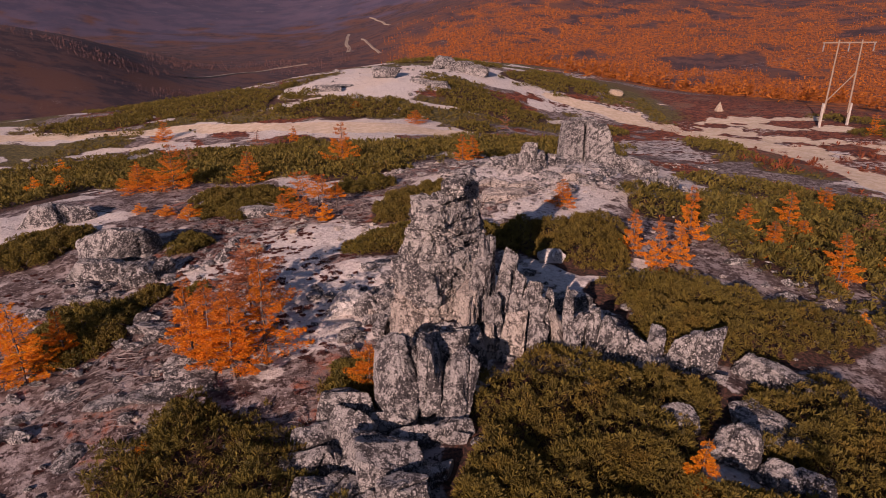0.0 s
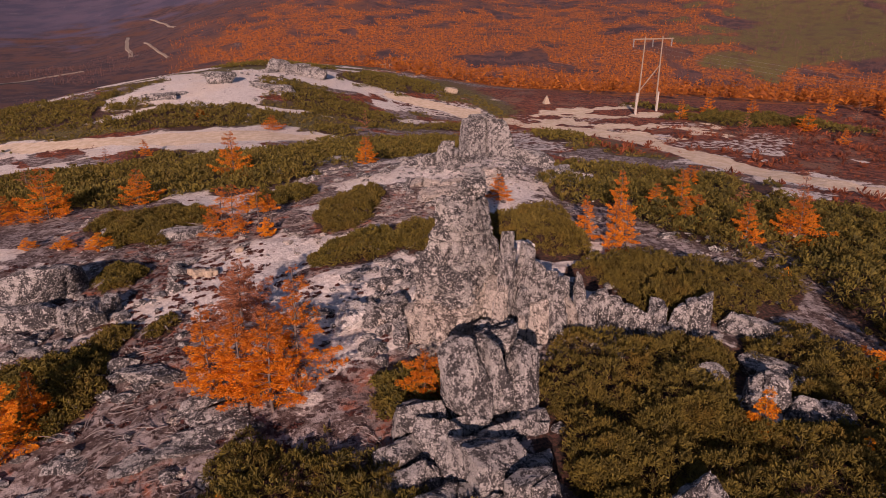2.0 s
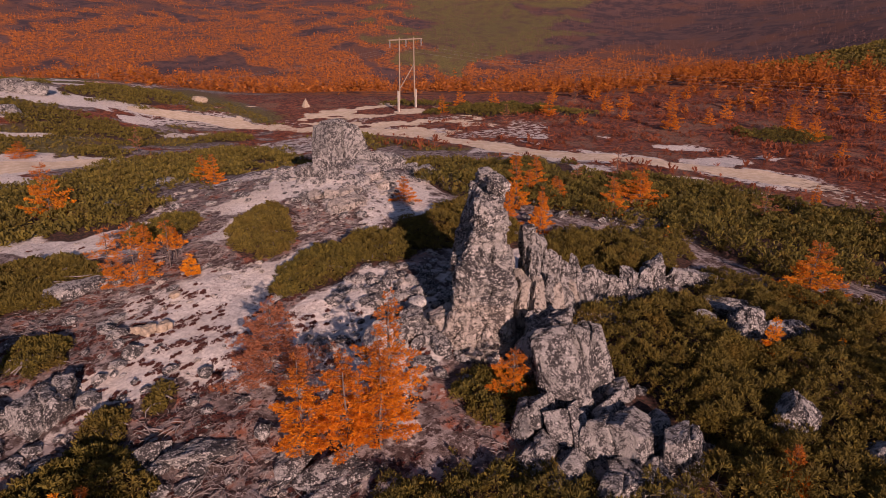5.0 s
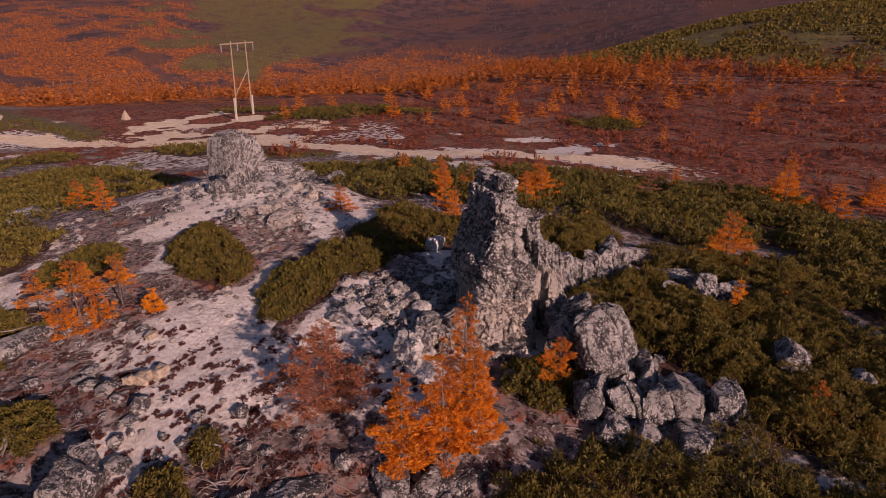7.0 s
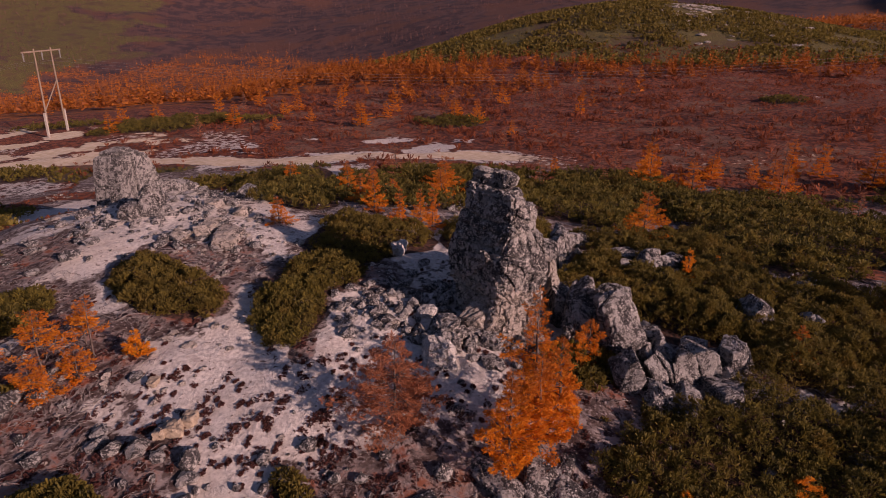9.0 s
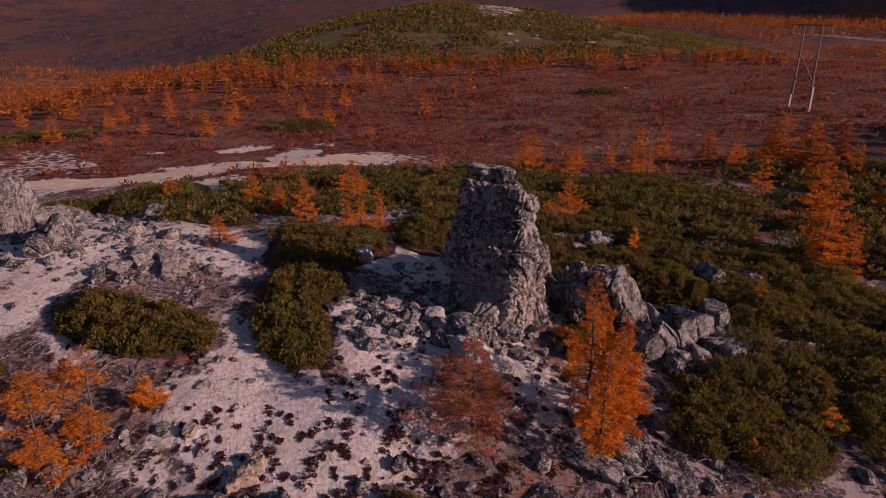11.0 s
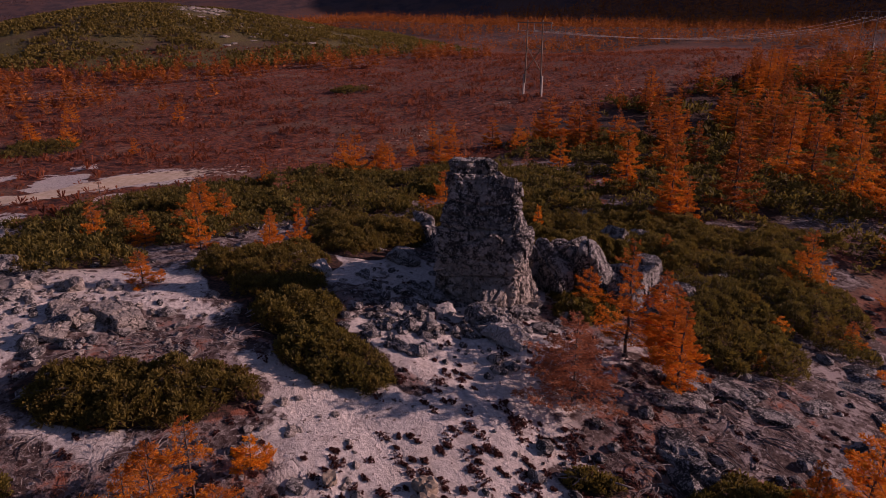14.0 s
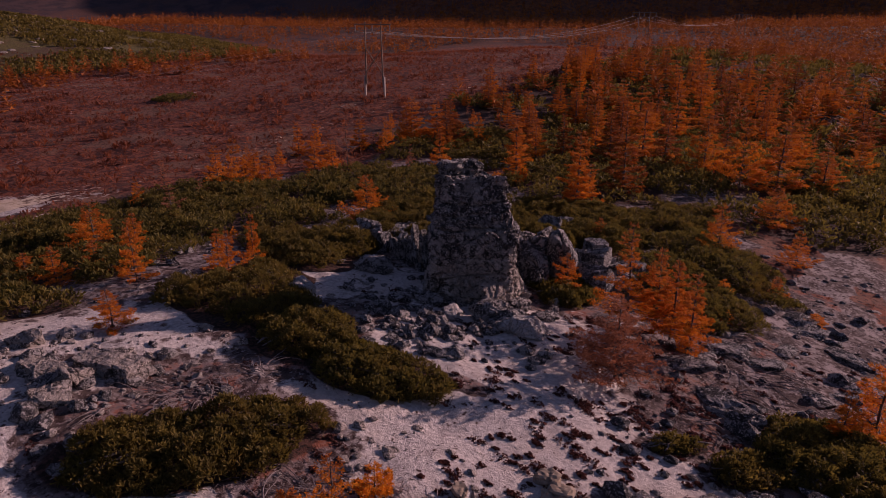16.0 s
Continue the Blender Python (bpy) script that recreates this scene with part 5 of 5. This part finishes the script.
# ---- valley roads ----
def road(points, width):
    out = []
    for (ax, ay), (bx, by) in zip(points, points[1:]):
        t = np.linspace(0, 1, 16)
        out.append(np.stack([ax + (bx - ax) * t, ay + (by - ay) * t], 1)[:-1])
    q = np.concatenate(out)
    q = q + 2.5 * np.stack([vnoise(flat(q[:, 0], q[:, 1], 60), 2), vnoise(flat(q[:, 0], q[:, 1], 60), 3)], 1)
    t = unit(np.gradient(q, axis=0))
    nrm = np.stack([-t[:, 1], t[:, 0]], 1) * width / 2
    l, rgt = q + nrm, q - nrm
    z = height(q[:, 0], q[:, 1]) + 0.9
    n = len(q)
    v = np.concatenate([np.column_stack([l, z]), np.column_stack([rgt, z]), np.column_stack([l * 1.0 + nrm * 0.3, z - 3]), np.column_stack([rgt - nrm * 0.3, z - 3])])
    k = np.arange(n - 1)
    f = np.concatenate([np.stack([k, k + 1, n + k + 1, n + k], 1), np.stack([k, 2 * n + k, 2 * n + k + 1, k + 1], 1), np.stack([n + k, n + k + 1, 3 * n + k + 1, 3 * n + k], 1)])
    tagged(new("road", mesh_of("road", v, f, TAN_STONE)), "pale gravel road through the valley", "road", kind="structure")


for pts, w in zip(FAR_ROADS, (6, 6, 4, 5)):
    road(pts, w)


# ---- power line ----
def hframe(x, y, yaw, tall=11.2, cross=False):
    root = new("power_pole")
    root.location = (x, y, ground_at(x, y) - 0.1)
    root.rotation_euler = (0, 0, radians(yaw))
    for s in (-1, 1):
        part("post", mesh_of("post", *tube([(s * 1.72, 0, 1.9), (s * 1.66, 0, 6), (s * 1.6, 0, tall)], (0.13, 0.115, 0.095), 10), POST, True), root)
        part("footing", mesh_of("footing", *box(s * 1.75 + 0.22 * s, 0, 1.55, 0.24, 0.26, 3.3), CONCRETE), root, "pale concrete stub bound to the post")
    part("crossarm", mesh_of("crossarm", *box(0, 0.14, tall - 0.35, 7.4, 0.16, 0.18), POST), root)
    part("brace", mesh_of("brace", *tube([(-1.7, -0.12, 3.6), (1.62, -0.12, 7.2)], (0.08, 0.08), 8), POST, True), root)
    if cross:
        part("brace", mesh_of("brace", *tube([(1.7, 0.12, 3.6), (-1.62, 0.12, 7.2)], (0.08, 0.08), 8), POST, True), root)
    for s in (-3.5, 0, 3.5):
        z = np.linspace(tall - 0.45, tall - 1.45, 15)
        part("insulator", mesh_of("insulator", *tube(np.stack([np.full(15, s), np.full(15, 0.14), z], 1), np.where(np.arange(15) % 2, 0.12, 0.035), 8), GLASSY), root)
    return tagged(root, "weathered wooden two-legged power pole on concrete stubs", "power pole", "power line")


POLES = ((46.5, 238.0), (52.2, 87.2), (62.3, -30.6), (77.0, -152.0), (90.0, -275.0))
for k, (px, py) in enumerate(POLES):
    hframe(px, py, 6.4, 11.2, k != 1)
c, s = math.cos(radians(6.4)), math.sin(radians(6.4))
for (ax, ay), (bx, by) in zip(POLES, POLES[1:]):
    for q in (-3.5, 0, 3.5):
        p0 = np.array([ax + q * c - 0.14 * s, ay + q * s, ground_at(ax, ay) + 9.65])
        p1 = np.array([bx + q * c - 0.14 * s, by + q * s, ground_at(bx, by) + 9.65])
        t = np.linspace(0, 1, 25)[:, None]
        path = p0 + (p1 - p0) * t - np.array([0, 0, 1]) * 4 * 3.0 * t * (1 - t)
        tagged(new("power_cable", mesh_of("power_cable", *tube(path, np.full(25, 0.007 if ay > 0 else 0.02), 5), WIRE)), "thin grey cable sagging between power poles", "cable", "power line")


# ---- small growth and litter ----
def scatter(name, mat, x, y, size, blades, width, spread, seed, label, category, lift=0.0):
    rng = np.random.default_rng(seed)
    p = np.stack([x, y, height(x, y) + lift], 1)
    v, f = foliage(p, np.tile((0, 0, 0.6), (len(x), 1)), size * rng.uniform(0.5, 1.4, len(x)), blades, width, spread, rng)
    return tagged(new(name, mesh_of(name, v, f, mat)), label, category, kind="stuff")


rng = np.random.default_rng(77)
x, y = rng.normal(-8.6, 4.6, 760), rng.normal(25.4, 5.2, 760)
keep = (cover(x, y)[:, 2] < 0.3) & (near_line(x, y, ((-2, 25), (-5, 30))) > 1.3 + vnoise(flat(x, y, 1.5), 6)) & (vnoise(flat(x, y, 2.6), 8) > -0.45)
px, py = x[keep], y[keep]
wide = 0.4 + 0.9 * rng.random(len(px)) ** 2
m = 34
r, a = np.sqrt(rng.random((len(px), m))) * wide[:, None], rng.uniform(0, 6.28, (len(px), m))
lift = 0.02 * (1 - r / 1.7) * wide[:, None]
px, py = px[:, None] + 0.24 * r * np.cos(a) * (1 + 0.5 * np.sin(2 * a + px[:, None] * 9)), py[:, None] + 0.15 * r * np.sin(a)
scatter("crowberry_cushions", HEATH, px.ravel(), py.ravel(), 0.045, 5, 0.55, 1.3, 78, "dark crowberry cushions dotting the pale sand", "heath", lift.ravel())
x, y = rng.uniform(28, 170, 20000), rng.uniform(-130, 75, 20000)
c = cover(x, y)
keep = (c[:, 1] > 0.5) & (c[:, 0] < 0.4) & (c[:, 2] < 0.4)
scatter("dwarf_birch_scrub", MOOR, x[keep], y[keep], 0.46 * (0.6 + 0.7 * step(-0.3, 0.5, vnoise(flat(x[keep], y[keep], 4.0), 15))), 11, 0.11, 0.8, 79, "low rust-red dwarf birch scrub over the moor", "scrub")
x, y = rng.uniform(-30, 62, 16000), rng.uniform(-150, -28, 16000)
keep = (cover(x, y)[:, 3] > 0.5) & (vnoise(flat(x, y, 5.0), 14) > -0.35)
scatter("dwarf_pine_undergrowth", PINE, x[keep], y[keep], 0.75, 7, 0.16, 0.8, 85, "dark dwarf pine growing under the southern larches", "dwarf pine", 0.3)
x, y = rng.uniform(-45, 34, 30000), rng.uniform(6, 112, 30000)
c = cover(x, y)
far = np.hypot(x, y - 24)
keep = ((c[:, 4] > 0.45) | (c[:, 1] > 0.5)) & (c[:, 0] < 0.45) & (c[:, 2] < 0.5)
green = keep & (c[:, 4] > 0.45)
scatter("low_heath", PINE_FAR, x[green], y[green], 0.26, 6, 0.25, 0.9, 83, "low olive heath and creeping pine over the ridge", "heath")
red = keep & ~green
scatter("low_heath", MOOR, x[red], y[red], 0.15, 8, 0.13, 0.9, 84, "low rust-brown heath over the ridge", "heath")
x, y = rng.uniform(-26, 26, 30000), rng.uniform(0, 62, 30000)
keep = (cover(x, y)[:, 2] < 0.4) & (fbm(flat(x, y, 3.0), 3, 44) > 0.9 * rng.random(30000) + 0.05)
x, y = x[keep], y[keep]
vs = []
d, f = directions(1)
for k in range(len(x)):
    s = 0.025 + 0.16 * rng.random() ** 4
    vs.append(((d + rng.normal(0, 0.18, d.shape)) * s * (1.2, 1, 0.7) + (x[k], y[k], 0)).astype(np.float32))
z = height(x, y)
vs = [q + np.array((0, 0, zz), np.float32) for q, zz in zip(vs, z)]
tagged(new("loose_stones", mesh_of("loose_stones", *joined([(q, f) for q in vs]), PALE_GRANITE)), "loose grey stones strewn over bare ground", "stones", kind="stuff")


def dead_branch(x, y, yaw, ln, seed):
    rng = np.random.default_rng(seed)
    limbs = []
    for k in range(5):
        n = 7
        t = np.linspace(0, 1, n)
        a = radians(yaw) + rng.normal(0, 0.6) + np.cumsum(rng.normal(0, 0.25, n))
        stepv = np.stack([np.cos(a), np.sin(a)], 1) * ln * rng.uniform(0.5, 1) / n
        xy = np.cumsum(stepv, 0) + (0 if k == 0 else rng.uniform(0, 0.4)) * np.array([math.cos(radians(yaw)), math.sin(radians(yaw))]) * ln
        z = 0.05 + 0.22 * np.sin(t * 3.0) * rng.uniform(0.2, 1) * ln * 0.5
        z = z + height(xy[:, 0] + x, xy[:, 1] + y) - ground_at(x, y)
        limbs.append(tube(np.concatenate([xy, z[:, None]], 1), np.linspace(0.017, 0.005, n), 5))
    ob = new("dead_branch", mesh_of("dead_branch", *joined(limbs), DEAD))
    ob.location = (x, y, ground_at(x, y))
    return tagged(ob, "bleached twisted dead pine branch on the ground", "branch", "dead branches")


rng = np.random.default_rng(90)
for k, (x, y) in enumerate(((-9.0, 17.6), (-9.6, 18.6), (-10.4, 20.0), (-9.4, 21.0), (0.4, 30.6), (-0.4, 30.2), (1.0, 33.6), (0.4, 34.6), (-3.6, 12.6), (-2.6, 12.2), (-3.0, 11.2), (-1.8, 11.4), (-8.6, 15.8), (-11.8, 20.0), (-5.0, 32.6), (-4.6, 33.8),
                            (-10.5, 34.5), (-6.0, 34.4), (1.2, 28.4), (1.4, 29.2), (-9.6, 13.4), (-12.2, 18.9), (0.8, 32.8), (0.5, 33.2), (0.1, 32.4), (1.2, 33.2), (0.9, 32.1), (-0.3, 32.1), (1.6, 34.0), (1.2, 34.8), (-2.2, 36.2), (-0.2, 36.4), (-3.9, 15.8), (-4.0, 14.9), (-3.6, 13.4), (-0.9, 11.3), (-1.6, 11.6), (0.0, 11.2), (-10.6, 21.2), (-11.2, 22.4), (-10.1, 22.8), (-10.7, 22.9), (-10.9, 18.5), (-12.0, 17.3), (0.1, 31.0), (0.5, 33.0))):
    dead_branch(x, y, rng.uniform(0, 360), rng.uniform(0.9, 1.7), 700 + k)

# fallen twigs on the litter and round the pines
rng = np.random.default_rng(97)
twigs = []
for e in LITTER:
    n = int(34 * e[2] * e[3])
    r, a = np.sqrt(rng.random(n)), rng.uniform(0, 6.28, n)
    c, q = math.cos(radians(e[4])), math.sin(radians(e[4]))
    u, w = e[2] * r * np.cos(a), e[3] * r * np.sin(a)
    for tx, ty in zip(e[0] + u * c - w * q, e[1] + u * q + w * c):
        way, ln, n = rng.uniform(0, 6.28), 0.2 + 0.7 * rng.random() ** 2, 4
        bent = way + np.cumsum(rng.normal(0, 0.35, n))
        xy = np.array([tx, ty]) + np.cumsum(np.stack([np.cos(bent), np.sin(bent)], 1) * ln / n, 0)
        z = height(xy[:, 0], xy[:, 1]) + 0.02 + rng.uniform(0, 0.12) * np.sin(np.linspace(0, 3, n))
        twigs.append(tube(np.column_stack([xy, z]), np.linspace(0.011, 0.004, n), 3))
tagged(new("fallen_twigs", mesh_of("fallen_twigs", *joined(twigs), DEAD)), "bleached fallen twigs strewn over brown litter", "twigs", kind="stuff")
